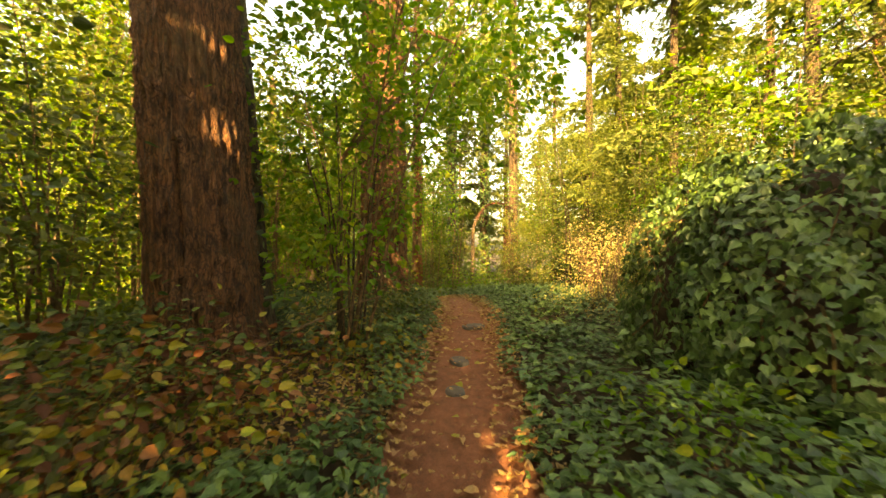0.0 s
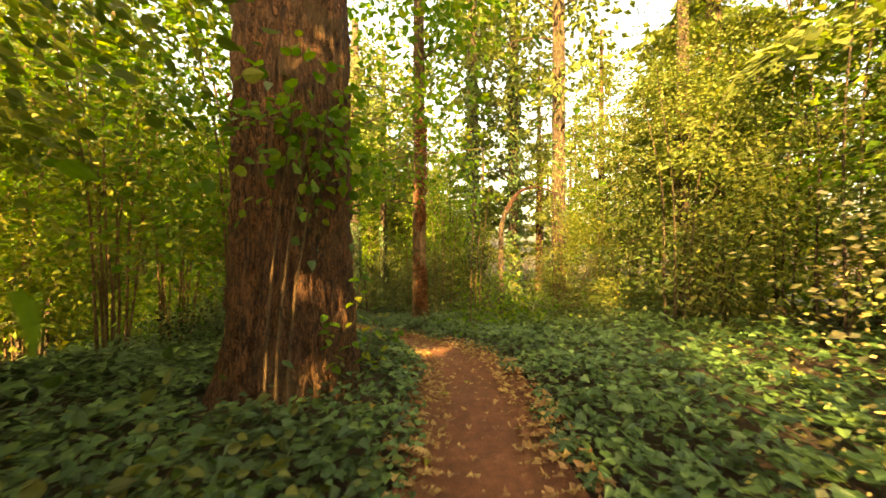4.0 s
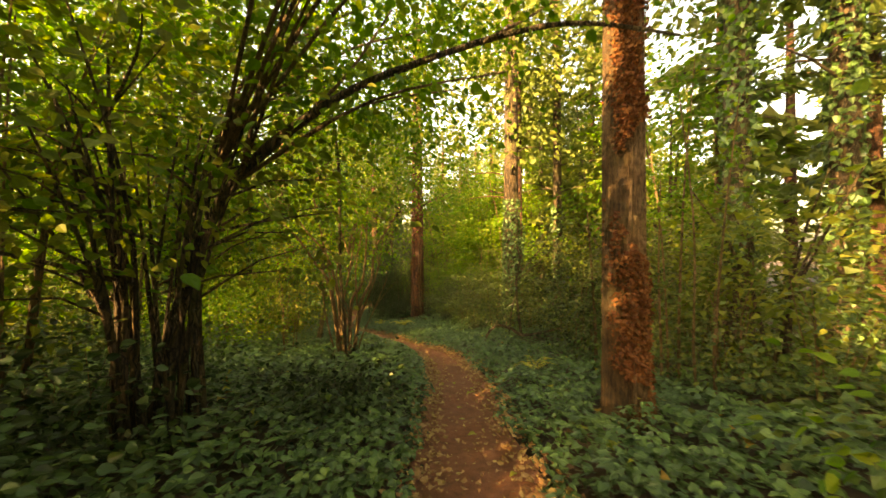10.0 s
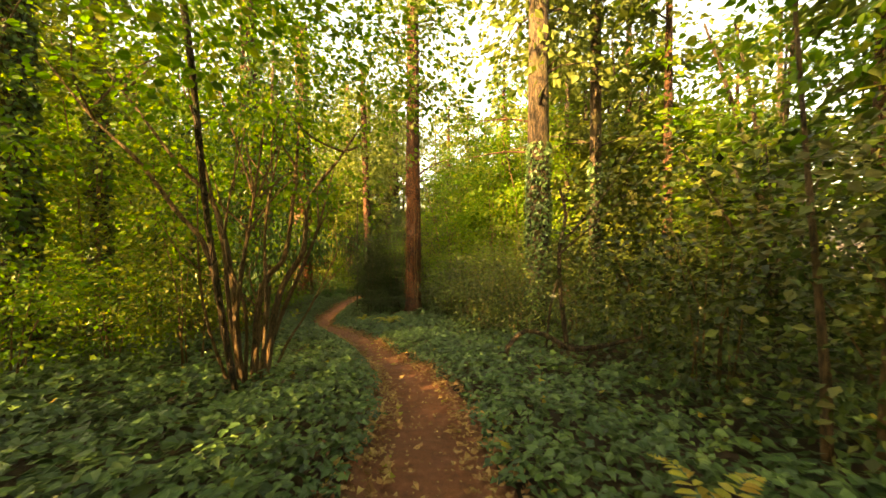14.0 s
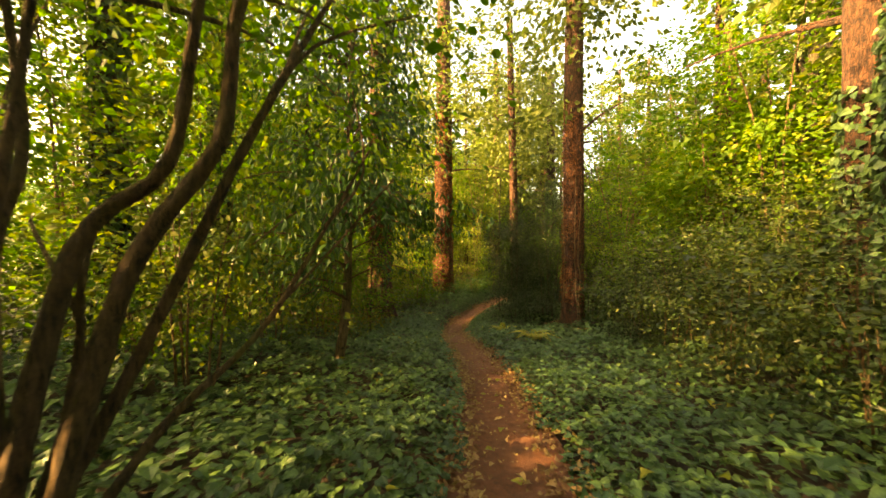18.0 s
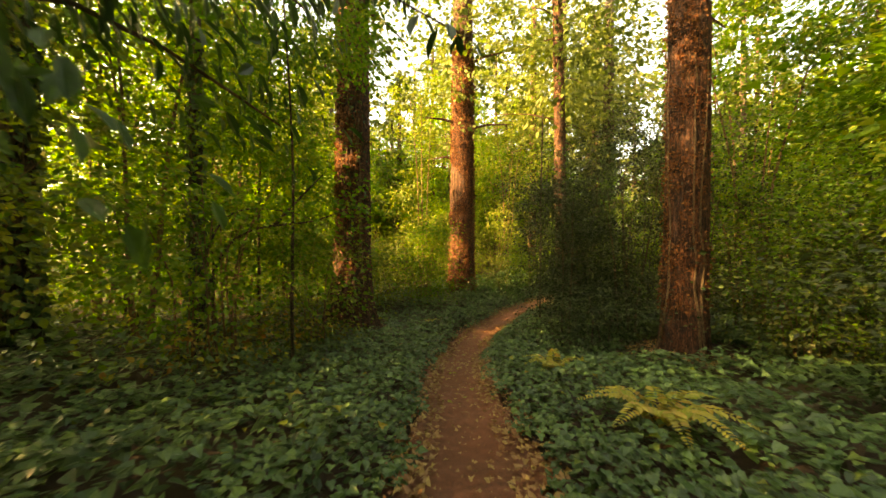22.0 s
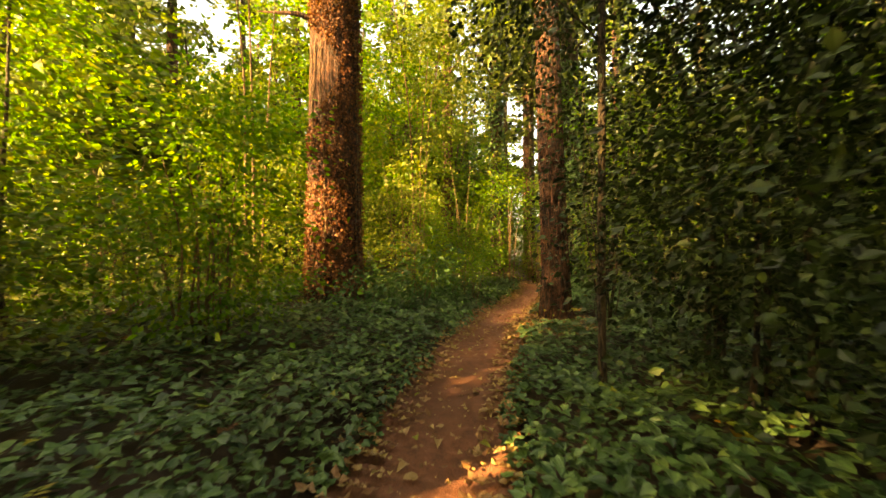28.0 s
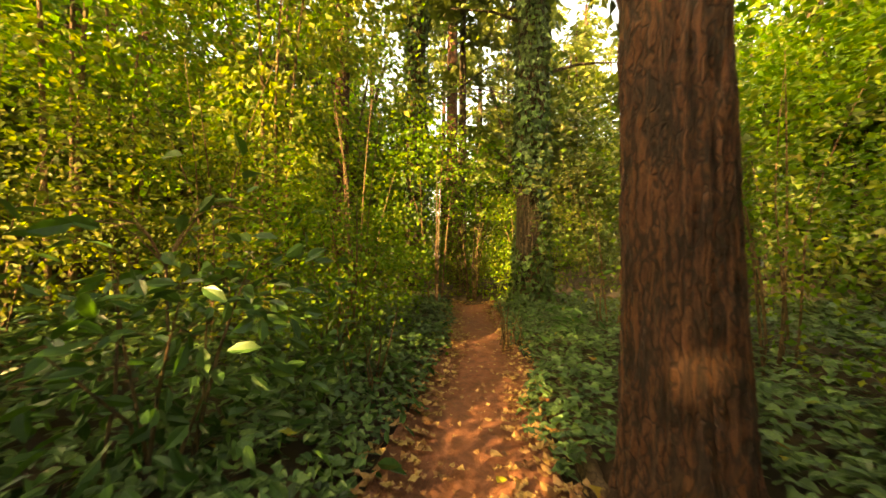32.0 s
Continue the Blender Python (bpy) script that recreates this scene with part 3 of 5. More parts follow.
big_tree("redwood_tree", "stout dark trunk with a flared foot and dried ivy", -21.16, 26.07, 0.50, 20, BARK_RED, 17, relief=0.08, ridges=24, flare=1.15, dry=6500, dry_arc=(-1.0, 1.5), dry_span=(1.3, 9), green=130, green_arc=(-0.5, 0.9), green_span=(2.8, 8), vines=6, high=3000, leaf=0.060)
big_tree("redwood_tree", "broad trunk thickly covered with dried red-brown ivy", -26.06, 32.51, 0.60, 20, BARK_RED, 18, relief=0.07, ridges=26, flare=0.25, dry=18000, dry_arc=(-0.9, 2.6), dry_span=(0.3, 12), vines=9, high=3000, leaf=0.066)
big_tree("redwood_tree", "red-brown trunk standing close beside the path", -21.67, 34.85, 0.245, 17, BARK_RED, 19, lean=(-0.022, -0.013), relief=0.14, ridges=24, flare=0.7, green=50, green_span=(2.5, 5), leaf=0.06, vines=1, high=2500)
big_tree("fir_tree", "tall fir trunk with a sunlit flank and some ivy", 3.6, 18.4, 0.25, 20, BARK_BROWN, 20, high=3200, green=900, green_span=(1, 9))
big_tree("ivy_clad_tree", "tall dark trunk wrapped in ivy", 2.9, 25.2, 0.32, 20, BARK_BROWN, 21, green=2200, green_span=(0, 13), leaf=0.14, high=3200)
big_tree("ivy_clad_tree", "tall trunk wrapped in ivy", 0.6, 23.5, 0.30, 20, BARK_BROWN, 22, green=1600, green_span=(2, 12), leaf=0.14, high=3000)
big_tree("fir_tree", "tall trunk with a sunlit flank", -7.3, 29.5, 0.30, 19, BARK_RED, 23, green=900, green_span=(0, 5), leaf=0.12, high=3000)
big_tree("fir_tree", "slim dark fir trunk", -5.79, 31.41, 0.24, 19, BARK_BROWN, 24, green=700, green_span=(0, 6), leaf=0.12, high=2500)
big_tree("ivy_clad_tree", "dark trunk wrapped in thick ivy", -16.36, 17.89, 0.33, 18, BARK_BROWN, 25, green=2800, green_span=(0, 9), leaf=0.12, high=3000)
big_tree("ivy_clad_tree", "dark trunk wrapped in thick ivy", -19.15, 19.95, 0.30, 18, BARK_BROWN, 26, green=2400, green_span=(0, 9), leaf=0.12, high=3000)
big_tree("ivy_clad_tree", "slender leaning trunk clad in ivy", -19.01, 22.54, 0.13, 9, BARK_BROWN, 27, green=900, green_span=(0, 6), leaf=0.09)
big_tree("ivy_clad_tree", "ivy column beside the end of the path", -24.35, 40.8, 0.36, 16, BARK_BROWN, 28, green=4200, green_span=(0, 8), leaf=0.11, high=2500)
big_tree("ivy_clad_tree", "tall ivy-clad trunk behind the thicket", -27.41, 40.44, 0.28, 18, BARK_BROWN, 29, green=1800, green_span=(2, 12), leaf=0.13, high=3000)
big_tree("fir_tree", "tall pale fir trunk behind the thicket", -29.51, 45.97, 0.26, 20, BARK_RED, 30, high=3000)
big_tree("fir_tree", "tall fir trunk behind the thicket", -31.36, 41.47, 0.28, 20, BARK_RED, 31, high=3000)

# a snapped trunk
snag = thing("broken_trunk", (-11.81, 36.56, land(-11.81, 36.56)), "tall broken-off trunk with a splintered top", "dead tree")
part("trunk", trunk_mesh("trunk", -11.81, 36.56, 0.28, 11.6, BARK_RED, (0, 0), 0.3, 9, 0.06, 0.2, 40, 60, 33), snag)


# ---- shrubs ----
def shrub(name, label, x, y, height, spread, material, leaf, count, seed, stems=6, blade=OVATE, lift=0.25, stem_r=0.022, droop=0.15, clump=0.45, dense=0.45,
          off=(0, 0), stem_material=None, foot=0.25, room=0.75, twigs=0, anchor=None):
    """Stems from one foot, each bending outwards, and leaves in layered sprays about them."""
    r = np.random.default_rng(seed)
    z = land(x, y)
    count = int(count * 1.15)
    t = thing(name, (x, y, z), label, "shrub")
    for k in range(stems):
        a = 2 * np.pi * k / max(stems, 1) + r.uniform(-0.5, 0.5)
        f = r.uniform(0.2, 1.0)
        reach, top = spread * r.uniform(0.25, 0.75), height * r.uniform(0.6, 0.95)
        s = np.array((x + foot * f * math.cos(a), y + foot * f * math.sin(a), z - 0.1))
        e = np.array((x + off[0] + reach * math.cos(a), y + off[1] + reach * math.sin(a), z + top))
        m = s * 0.5 + e * 0.5 + np.array((-math.cos(a) * reach * 0.18, -math.sin(a) * reach * 0.18, top * 0.08)) + r.normal(size=3) * 0.06
        stem = limb("stem", [s, s * 0.7 + m * 0.3 + r.normal(size=3) * 0.04, m, e], (stem_r * r.uniform(0.8, 1.4), stem_r * 0.25), stem_material or BARK_STEM, t, 6, 0.3, seed=seed + k)
        for q in range(twigs):
            o = m + (e - m) * r.uniform(-0.3, 0.7)
            b2 = a + r.uniform(-1.4, 1.4)
            u = o + np.array((math.cos(b2), math.sin(b2), r.uniform(0.1, 0.7))) * spread * r.uniform(0.35, 0.75)
            limb("branch", [o, (o + u) / 2 + r.normal(size=3) * 0.05 + (0, 0, 0.08), u], (stem_r * 0.5, stem_r * 0.15), stem_material or BARK_STEM, stem, 5, 0.3, seed=seed + q)
    lo = z + height * lift
    for k in range(5 if anchor else 0):
        a = r.uniform(0, 6.3)
        e = np.array((x + spread * 0.6 * math.cos(a), y + spread * 0.6 * math.sin(a), lo + (z + height - lo) * r.uniform(0.2, 0.7)))
        limb("bough", [anchor, (np.array(anchor) + e) / 2 + (0, 0, 0.25), e], (0.022, 0.006), BARK_STEM, t, 6, 0.3, seed=k)
    p, w, n = crown(r, (x + off[0], y + off[1], (lo + z + height) / 2), (spread, spread, (z + height - lo) / 2), count, max(8, count // 60), clump, 0.35, droop, dense)
    p[:, 2] = np.maximum(p[:, 2], land(p[:, 0], p[:, 1]) + 0.05)
    foliage("leaves", t, material, p, w, n, r.uniform(0.65, 1.3, count) * leaf * 1.15, blade, room=room)
    return t

HAZEL_L = "green hazel shrub with yellowing leaves"
# first stretch
shrub("hazel_shrub", "many-stemmed hazel beside the path", -1.25, 4.6, 4.2, 1.1, HAZEL, 0.085, 1700, 201, stems=9, lift=0.14, foot=0.22, stem_r=0.018, twigs=2, stem_material=BARK_BROWN)
shrub("hazel_shrub", "hazel boughs with broad leaves hanging over the path", -1.15, 4.4, 5.0, 1.5, HAZEL, 0.085, 1300, 211, stems=3, lift=0.58, stem_r=0.02, off=(1.0, -0.3), twigs=2)
shrub("hazel_shrub", HAZEL_L, -3.2, 6.3, 5.0, 1.7, GOLD, 0.08, 3000, 202)
shrub("hazel_shrub", HAZEL_L, -5.3, 4.8, 4.6, 2.0, GOLD, 0.08, 3600, 203, lift=0.1)
shrub("hazel_shrub", HAZEL_L, -4.6, 2.2, 3.4, 1.5, OLIVE, 0.07, 3000, 204, lift=0.05)
shrub("hazel_shrub", "tall dark green shrub behind a broad trunk", -6.6, 6.2, 7.0, 1.8, OLIVE, 0.09, 4200, 215, lift=0.08)
shrub("hazel_shrub", "tall dark green shrub behind a broad trunk", -6.4, 2.6, 6.5, 1.7, OLIVE, 0.09, 4000, 216, lift=0.08)
shrub("bramble_bush", "low bramble with reddening leaves beside a trunk", -2.3, 2.5, 1.05, 0.85, OLIVE, 0.055, 1700, 205, lift=0.0, stems=5, stem_r=0.008, blade=OVATE)
shrub("bramble_bush", "low bramble with yellow and red leaves", -1.65, 1.75, 0.95, 0.65, IVY_BRIGHT, 0.055, 800, 206, lift=0.0, stems=4, stem_r=0.006, blade=OVATE)
shrub("hazel_shrub", HAZEL_L, -3.2, 10.8, 8.0, 1.8, HAZEL, 0.10, 4600, 207, lift=0.10)
shrub("hazel_shrub", "tall overhanging hazel with broad green leaves", -0.2, 6.2, 6.0, 1.8, HAZEL, 0.095, 1900, 208, stems=0, lift=0.58, anchor=(-1.3, 4.6, 2.6))
shrub("bramble_bush", "withered orange-brown bramble near a trunk", -2.0, 1.9, 1.0, 0.65, DRY, 0.055, 700, 212, lift=0.0, stems=6, stem_r=0.006, blade=OVATE)
shrub("bush", "sunlit golden bush of tangled twigs", 2.95, 6.5, 1.75, 0.95, PALE, 0.034, 3800, 209, lift=0.02, stems=60, twigs=1, stem_r=0.006, blade=BLADE, stem_material=DEADWOOD)
shrub("bush", "sunlit golden bush of tangled twigs", 4.4, 7.0, 2.0, 1.1, PALE, 0.034, 3800, 210, lift=0.02, stems=60, twigs=1, stem_r=0.006, blade=BLADE, stem_material=DEADWOOD)
for k, (x, y, h, s) in enumerate([(6.4, 11.6, 8.5, 2.5), (4.8, 13.4, 7.0, 1.8), (8.8, 9.2, 9.0, 2.6), (8.2, 5.8, 7.5, 2.2), (10.5, 12.5, 9.5, 2.8), (6.0, 15.0, 8.0, 2.2), (8.0, 17.5, 9.0, 2.6), (11.5, 6.5, 8.0, 2.5), (7.4, 13.8, 12.0, 2.6), (10.0, 10.4, 13.0, 3.0), (5.6, 19.6, 11.0, 2.2), (9.8, 15.6, 13.0, 2.8), (12.8, 9.0, 13.0, 3.0), (6.0, 9.2, 5.5, 1.5), (7.6, 21.5, 13.0, 2.6), (11.0, 19.0, 14.0, 3.0), (13.5, 14.5, 14.0, 3.0), (4.9, 23.0, 12.0, 2.2), (14.5, 4.5, 12.0, 3.0)]):
    shrub("young_maple", "young tree with small golden-green sunlit leaves", x, y, h, s, OLIVE if k in (1, 2, 3, 7, 9, 12, 13, 16, 18) else NEEDLE if k % 3 == 2 else GOLD, 0.062, 7600, 220 + k, stems=3, stem_r=0.026, stem_material=BARK_BROWN, lift=0.03, blade=BLADE, clump=0.32, dense=0.5)

def spray(name, label, stems, leaves, size, material, seed, blade=OVATE, stem_material=None, radius=0.006, hang=0.35):
    """Thin shoots, each with its leaves set along the outer part."""
    r = np.random.default_rng(seed)
    t = thing(name, stems[0][0], label, "shrub")
    for k, pts in enumerate(stems):
        limb("stem", pts, (radius, radius * 0.4), stem_material or BARK_STEM, t, 5, 0.1, seed=k)
        c = smooth_line(pts, 0.03)
        c = c[int(len(c) * 0.45):]
        p = c[np.linspace(0, len(c) - 1, leaves).astype(int)] + r.normal(size=(leaves, 3)) * 0.02
        a = np.arange(leaves) * 2.4 + r.uniform(0, 6)
        w = np.stack([np.cos(a), np.sin(a), -hang + 0.2 * r.normal(size=leaves)], -1)
        v, f = blades(p, w, np.array((0, 0, 1.0)) + r.normal(size=(leaves, 3)) * 0.35, r.uniform(0.7, 1.2, leaves) * size, blade)
        part("leaves", mesh_of("leaves", v, f, material), t, kind="stuff")
    return t


spray("bramble_bush", "bramble shoots with yellow-green leaves at a trunk's foot",
      [[(-0.78, 8.45, 0.15), (-0.72, 8.40, 0.75), (-0.62, 8.30, 1.22), (-0.55, 8.15, 1.42)], [(-0.70, 8.5, 0.15), (-0.60, 8.48, 0.7), (-0.48, 8.45, 1.12)],
       [(-0.82, 8.5, 0.15), (-0.85, 8.3, 0.7), (-0.80, 8.1, 1.05)], [(-0.62, 8.5, 0.15), (-0.5, 8.6, 0.6), (-0.35, 8.66, 0.85)]], 11, 0.105, HAZEL, 213)
spray("hazel_shrub", "drooping hazel twig with yellow-green leaves beside the path",
      [[(-1.25, 4.55, 0.0), (-1.15, 4.1, 1.3), (-0.85, 3.3, 1.78), (-0.58, 2.75, 1.58)], [(-1.2, 4.5, 0.0), (-1.1, 3.9, 0.9), (-0.95, 3.2, 1.25), (-0.80, 2.85, 1.12)],
       [(-1.3, 4.5, 0.0), (-1.4, 3.9, 0.9), (-1.35, 3.2, 1.2), (-1.2, 2.7, 1.05)]], 13, 0.10, HAZEL, 217, radius=0.009)
for k, (x, y, h, sp, m, n) in enumerate([(-0.98, 3.75, 0.42, 0.42, IVY_BRIGHT, 260), (-0.86, 4.7, 0.38, 0.34, IVY_BRIGHT, 220), (-1.05, 5.6, 0.85, 0.42, OLIVE, 700), (-1.55, 5.2, 1.0, 0.5, PALE, 420), (-1.3, 2.7, 0.5, 0.5, IVY_BRIGHT, 200),
                                         (-1.75, 3.0, 0.75, 0.5, DRY, 260), (-1.0, 6.6, 0.7, 0.4, OLIVE, 600)]):
    shrub("bramble_bush", "low bramble with yellowing leaves at the edge of the path", x, y, h, sp, m, 0.055, n, 770 + k, lift=0.0, stems=6, stem_r=0.005, blade=OVATE, room=0.5)
shrub("bramble_bush", "bramble with yellow-green leaves beside an ivy mound", 1.5, 2.0, 0.45, 0.5, HAZEL, 0.055, 420, 214, lift=0.0, stems=5, stem_r=0.006, blade=OVATE)
rt = np.random.default_rng(59)
over = thing("hazel_shrub", (-1.15, 7.75, land(-1.15, 7.75)), "hazel shoots with broad leaves before a broad trunk", "shrub")
for k in range(3):
    limb("stem", [(-1.15 + 0.08 * k, 7.75, -0.1), (-1.2 + 0.1 * k, 7.95, 1.3), (-1.2 + 0.2 * k, 8.35, 2.9 + 0.2 * k)], (0.014, 0.006), BARK_STEM, over, 6, 0.25, seed=k)
p, w, n = crown(rt, (-1.05, 8.3, 2.6), (0.55, 0.5, 0.75), 330, 14, 0.22, 0.35, 0.35, 0.2)
foliage("leaves", over, HAZEL, p, w, n, rt.uniform(0.07, 0.12, len(p)), ROUND)
canopy = thing("maple_tree", (-7.75, 18.75, land(-7.75, 18.75)), "slender young tree spreading fine green leaves over the hazels", "tree")
limb("trunk", [(-7.75, 18.75, -1.9), (-7.5, 18.3, 0.6), (-7.1, 17.9, 3.0), (-6.6, 17.1, 5.4), (-6.3, 17.3, 8.0)], (0.040, 0.032, 0.012), BARK_BROWN, canopy, 8, 0.4)
for k in range(7):
    a = 0.9 * k
    e = (-6.5 + 2.0 * math.cos(a), 17.0 + 2.0 * math.sin(a), 4.6 + 0.5 * k)
    limb("limb", [(-6.7, 16.8, 3.6 + 0.5 * k), (-6.6 + math.cos(a), 16.9 + math.sin(a), 4.4 + 0.5 * k), e], (0.024, 0.007), BARK_BROWN, canopy, 6, 0.3, seed=k)
p, w, n = crown(rt, (-6.3, 17.2, 6.0), (2.6, 2.6, 2.6), 6500, 120, 0.5, 0.3, 0.15, 0.3)
foliage("leaves", canopy, HAZEL, p, w, n, rt.uniform(0.07, 0.12, len(p)), BLADE)
# second stretch: the dense hazels on one side, low growth on the other
# golden leaves, darker than hazel, put the deep shade here into the colour
for k, (x, y, h, s, n) in enumerate([(-6.2, 12.9, 6.5, 2.0, 3600), (-5.3, 10.6, 7.0, 1.9, 3800), (-9.6, 12.4, 5.0, 2.0, 3000), (-8.0, 10.4, 5.5, 2.2, 3000)]):
    shrub("hazel_shrub", HAZEL_L, x, y, h, s, GOLD if k % 2 else HAZEL, 0.085, n, 240 + k, stems=10, stem_r=0.02, lift=0.2, twigs=2)
# darker leaves and brown bark give this hazel its deep shade by colour
arch = shrub("hazel_shrub", "old leaning hazel whose bough arches over the path", -4.9, 13.75, 4.4, 1.8, GOLD, 0.080, 3200, 245, stems=24, stem_r=0.030, stem_material=BARK_BROWN, lift=0.30, foot=0.4, twigs=2)
limb("bough", [(-5.1, 13.75, -0.85), (-4.85, 13.9, 0.5), (-4.4, 14.15, 1.7), (-3.5, 14.6, 2.5), (-2.5, 15.0, 2.85), (-1.5, 15.3, 2.95), (-0.7, 15.7, 2.8)], (0.085, 0.06, 0.032, 0.012), BARK_BROWN, arch, 8, 0.15, "long arching bough")
limb("bough", [(-4.0, 14.35, 2.1), (-3.6, 14.9, 2.9), (-3.4, 15.4, 3.8)], (0.025, 0.010), BARK_STEM, arch, 6, 0.2, "side bough")
limb("bough", [(-2.2, 15.1, 2.9), (-1.9, 15.6, 3.3), (-1.4, 16.2, 3.9)], (0.018, 0.007), BARK_STEM, arch, 6, 0.2, "side bough")
shrub("hazel_shrub", "hazel foliage hanging over the path", -2.8, 14.8, 4.6, 1.7, HAZEL, 0.085, 800, 246, stems=0, lift=0.68, anchor=(-4.3, 14.2, 1.8))
shrub("hazel_shrub", "overhanging hazel with broad green leaves", -0.6, 11.6, 4.6, 2.0, HAZEL, 0.085, 1900, 247, stems=0, lift=0.64, anchor=(-3.1, 10.8, 2.2))
broken = thing("broken_trunk", (1.4, 17.2, land(1.4, 17.2)), "short broken trunk with a bent limb and ivy at its foot", "dead tree")
limb("trunk", [(1.4, 17.2, -1.1), (1.42, 17.15, 0.8), (1.45, 17.15, 2.4), (1.7, 17.25, 3.0)], (0.14, 0.10, 0.085, 0.06), BARK_BROWN, broken, 12, 0.2)
limb("limb", [(1.6, 17.2, 2.9), (2.1, 17.5, 3.55), (2.8, 17.9, 3.75), (3.5, 18.2, 3.55)], (0.075, 0.05, 0.02), BARK_RED, broken, 8, 0.15, "bent broken limb")
p, w, n = clinging(np.random.default_rng(5), 1.4, 17.2, 0.2, 0, 1.7, 700, height=4, lift=0.2)
foliage("ivy", broken, IVY, p, w, n, np.full(len(p), 0.09), LOBED, "green ivy round the foot")
for k, (x, y, h, s, m, n) in enumerate([(2.6, 14.6, 1.0, 1.2, OLIVE, 1500), (0.9, 18.7, 2.0, 1.3, OLIVE, 2000), (3.6, 16.6, 2.4, 1.5, OLIVE, 2200), (0.0, 19.6, 2.2, 1.3, OLIVE, 2200),
                                        (-1.4, 20.2, 2.6, 1.2, OLIVE, 2400), (-2.6, 21.6, 2.9, 1.3, HOLLY, 2800), (-3.4, 23.4, 3.0, 1.4, OLIVE, 2600), (-0.4, 22.2, 3.6, 1.8, OLIVE, 2800), (1.2, 15.6, 0.9, 0.9, OLIVE, 900)]):
    shrub("undergrowth_bush", "tangled olive-green undergrowth bush", x, y, h, s, m, 0.074, int(n * 0.8), 260 + k, lift=0.02, stems=7, stem_r=0.012, blade=BLADE, clump=0.35)
for k, (x, y, h) in enumerate([(-1.1, 19.0, 5.5), (-0.7, 19.3, 6.5), (-1.9, 19.9, 5.0), (-0.3, 18.4, 5.2)]):
    shrub("sapling", "thin bare-stemmed sapling in the undergrowth", x, y, h, 0.8, HAZEL, 0.07, 420, 275 + k, stems=2, stem_r=0.028, lift=0.5)

# every other bramble takes the dark holly colour in place of dense shade
for k, (x, y, h, s) in enumerate([(-3.3, 11.7, 0.8, 0.8), (-4.4, 12.5, 1.1, 0.9), (-5.7, 13.3, 1.1, 0.9), (-4.2, 15.4, 0.6, 0.6), (-6.6, 14.6, 0.9, 0.9)]):
    shrub("bramble_bush", "low bramble among hazel stems, some coloured dark for deep shade", x, y, h, s, HOLLY if k % 2 else IVY, 0.06, 1700, 285 + k, lift=0.0, stems=5, stem_r=0.008, blade=OVATE)

# third stretch: the clump of stems, laurel, brambles
clump_tree = thing("hazel_clump", (-8.13, 19.08, land(-8.13, 19.08)), "clump of many bare brown hazel stems spreading from one foot", "shrub")
rc = np.random.default_rng(31)
CLUMP, SIDEWAYS, AHEAD = np.array((-8.10, 19.11, -1.95)), np.array((0.683, 0.730, 0)), np.array((-0.730, 0.683, 0))


def clump_stem(radius, *bends):
    """A crooked stem: how far sideways and how high at each bend."""
    deep = np.linspace(rc.uniform(-0.14, 0.14), rc.uniform(-0.3, 1.3), len(bends)) + rc.normal(size=len(bends)) * 0.07
    pts = [CLUMP + SIDEWAYS * s * (0.5 + 0.5 * min(1, h / 2.2)) + AHEAD * f + (0, 0, h) for (s, h), f in zip(bends, deep)]
    radius *= 1.18
    stem = limb("stem", pts, (radius, radius * 0.75, radius * 0.5, radius * 0.2), BARK_STEM, clump_tree, 9, 0.12, wobble=0.16, seed=len(bends))
    for q in range(2):
        o = pts[-2] + (pts[-1] - pts[-2]) * rc.uniform(-0.2, 0.6)
        u = o + SIDEWAYS * rc.uniform(-1, 1) + AHEAD * rc.uniform(-0.8, 0.8) + (0, 0, rc.uniform(0.4, 1.1))
        limb("branch", [o, (o + u) / 2 + rc.normal(size=3) * 0.08, u], (radius * 0.4, 0.005), BARK_STEM, stem, 6, 0.15, seed=q)


clump_stem(0.022, (-0.55, 0), (-0.7, 1.1), (-0.68, 2.0), (-0.6, 3.2))
clump_stem(0.045, (-0.37, 0), (-0.3, 1.7), (-0.55, 2.87), (-1.04, 3.5), (-1.6, 4.3), (-2.0, 4.8))
clump_stem(0.042, (-0.43, 0), (-0.49, 2.1), (-0.85, 2.75), (-1.28, 3.4), (-1.77, 3.9), (-2.25, 4.6))
clump_stem(0.050, (0.06, 0), (0.09, 1.6), (0.37, 2.1), (0.49, 3.1), (0.55, 4.6))
clump_stem(0.052, (0.24, 0), (0.37, 1.5), (0.64, 2.2), (0.73, 3.05), (1.2, 3.8), (1.6, 4.5))
clump_stem(0.040, (-0.12, 0), (-0.24, 1.0), (-0.12, 1.8), (0.06, 2.7), (0.24, 4.0))
clump_stem(0.026, (0.3, 0), (0.6, 0.7), (0.9, 1.2), (1.2, 2.3))
clump_stem(0.034, (-0.3, 0), (-0.43, 1.5), (-0.49, 2.3), (-0.8, 3.9), (-1.0, 5.0))
clump_stem(0.036, (0.2, 0), (0.37, 1.0), (0.8, 2.4), (1.1, 3.8))
clump_stem(0.038, (0.03, 0), (0.02, 0.9), (0.05, 1.7))
clump_stem(0.028, (0.1, 0), (0.3, 1.2), (0.2, 2.6), (0.5, 4.2))
clump_stem(0.026, (-0.2, 0), (-0.1, 1.3), (-0.3, 2.4), (0.0, 3.9))
p, w, n = crown(rc, (-7.98, 19.22, 3.1), (2.8, 2.8, 2.2), 7000, 120, 0.45, 0.3, 0.1, 0.3)
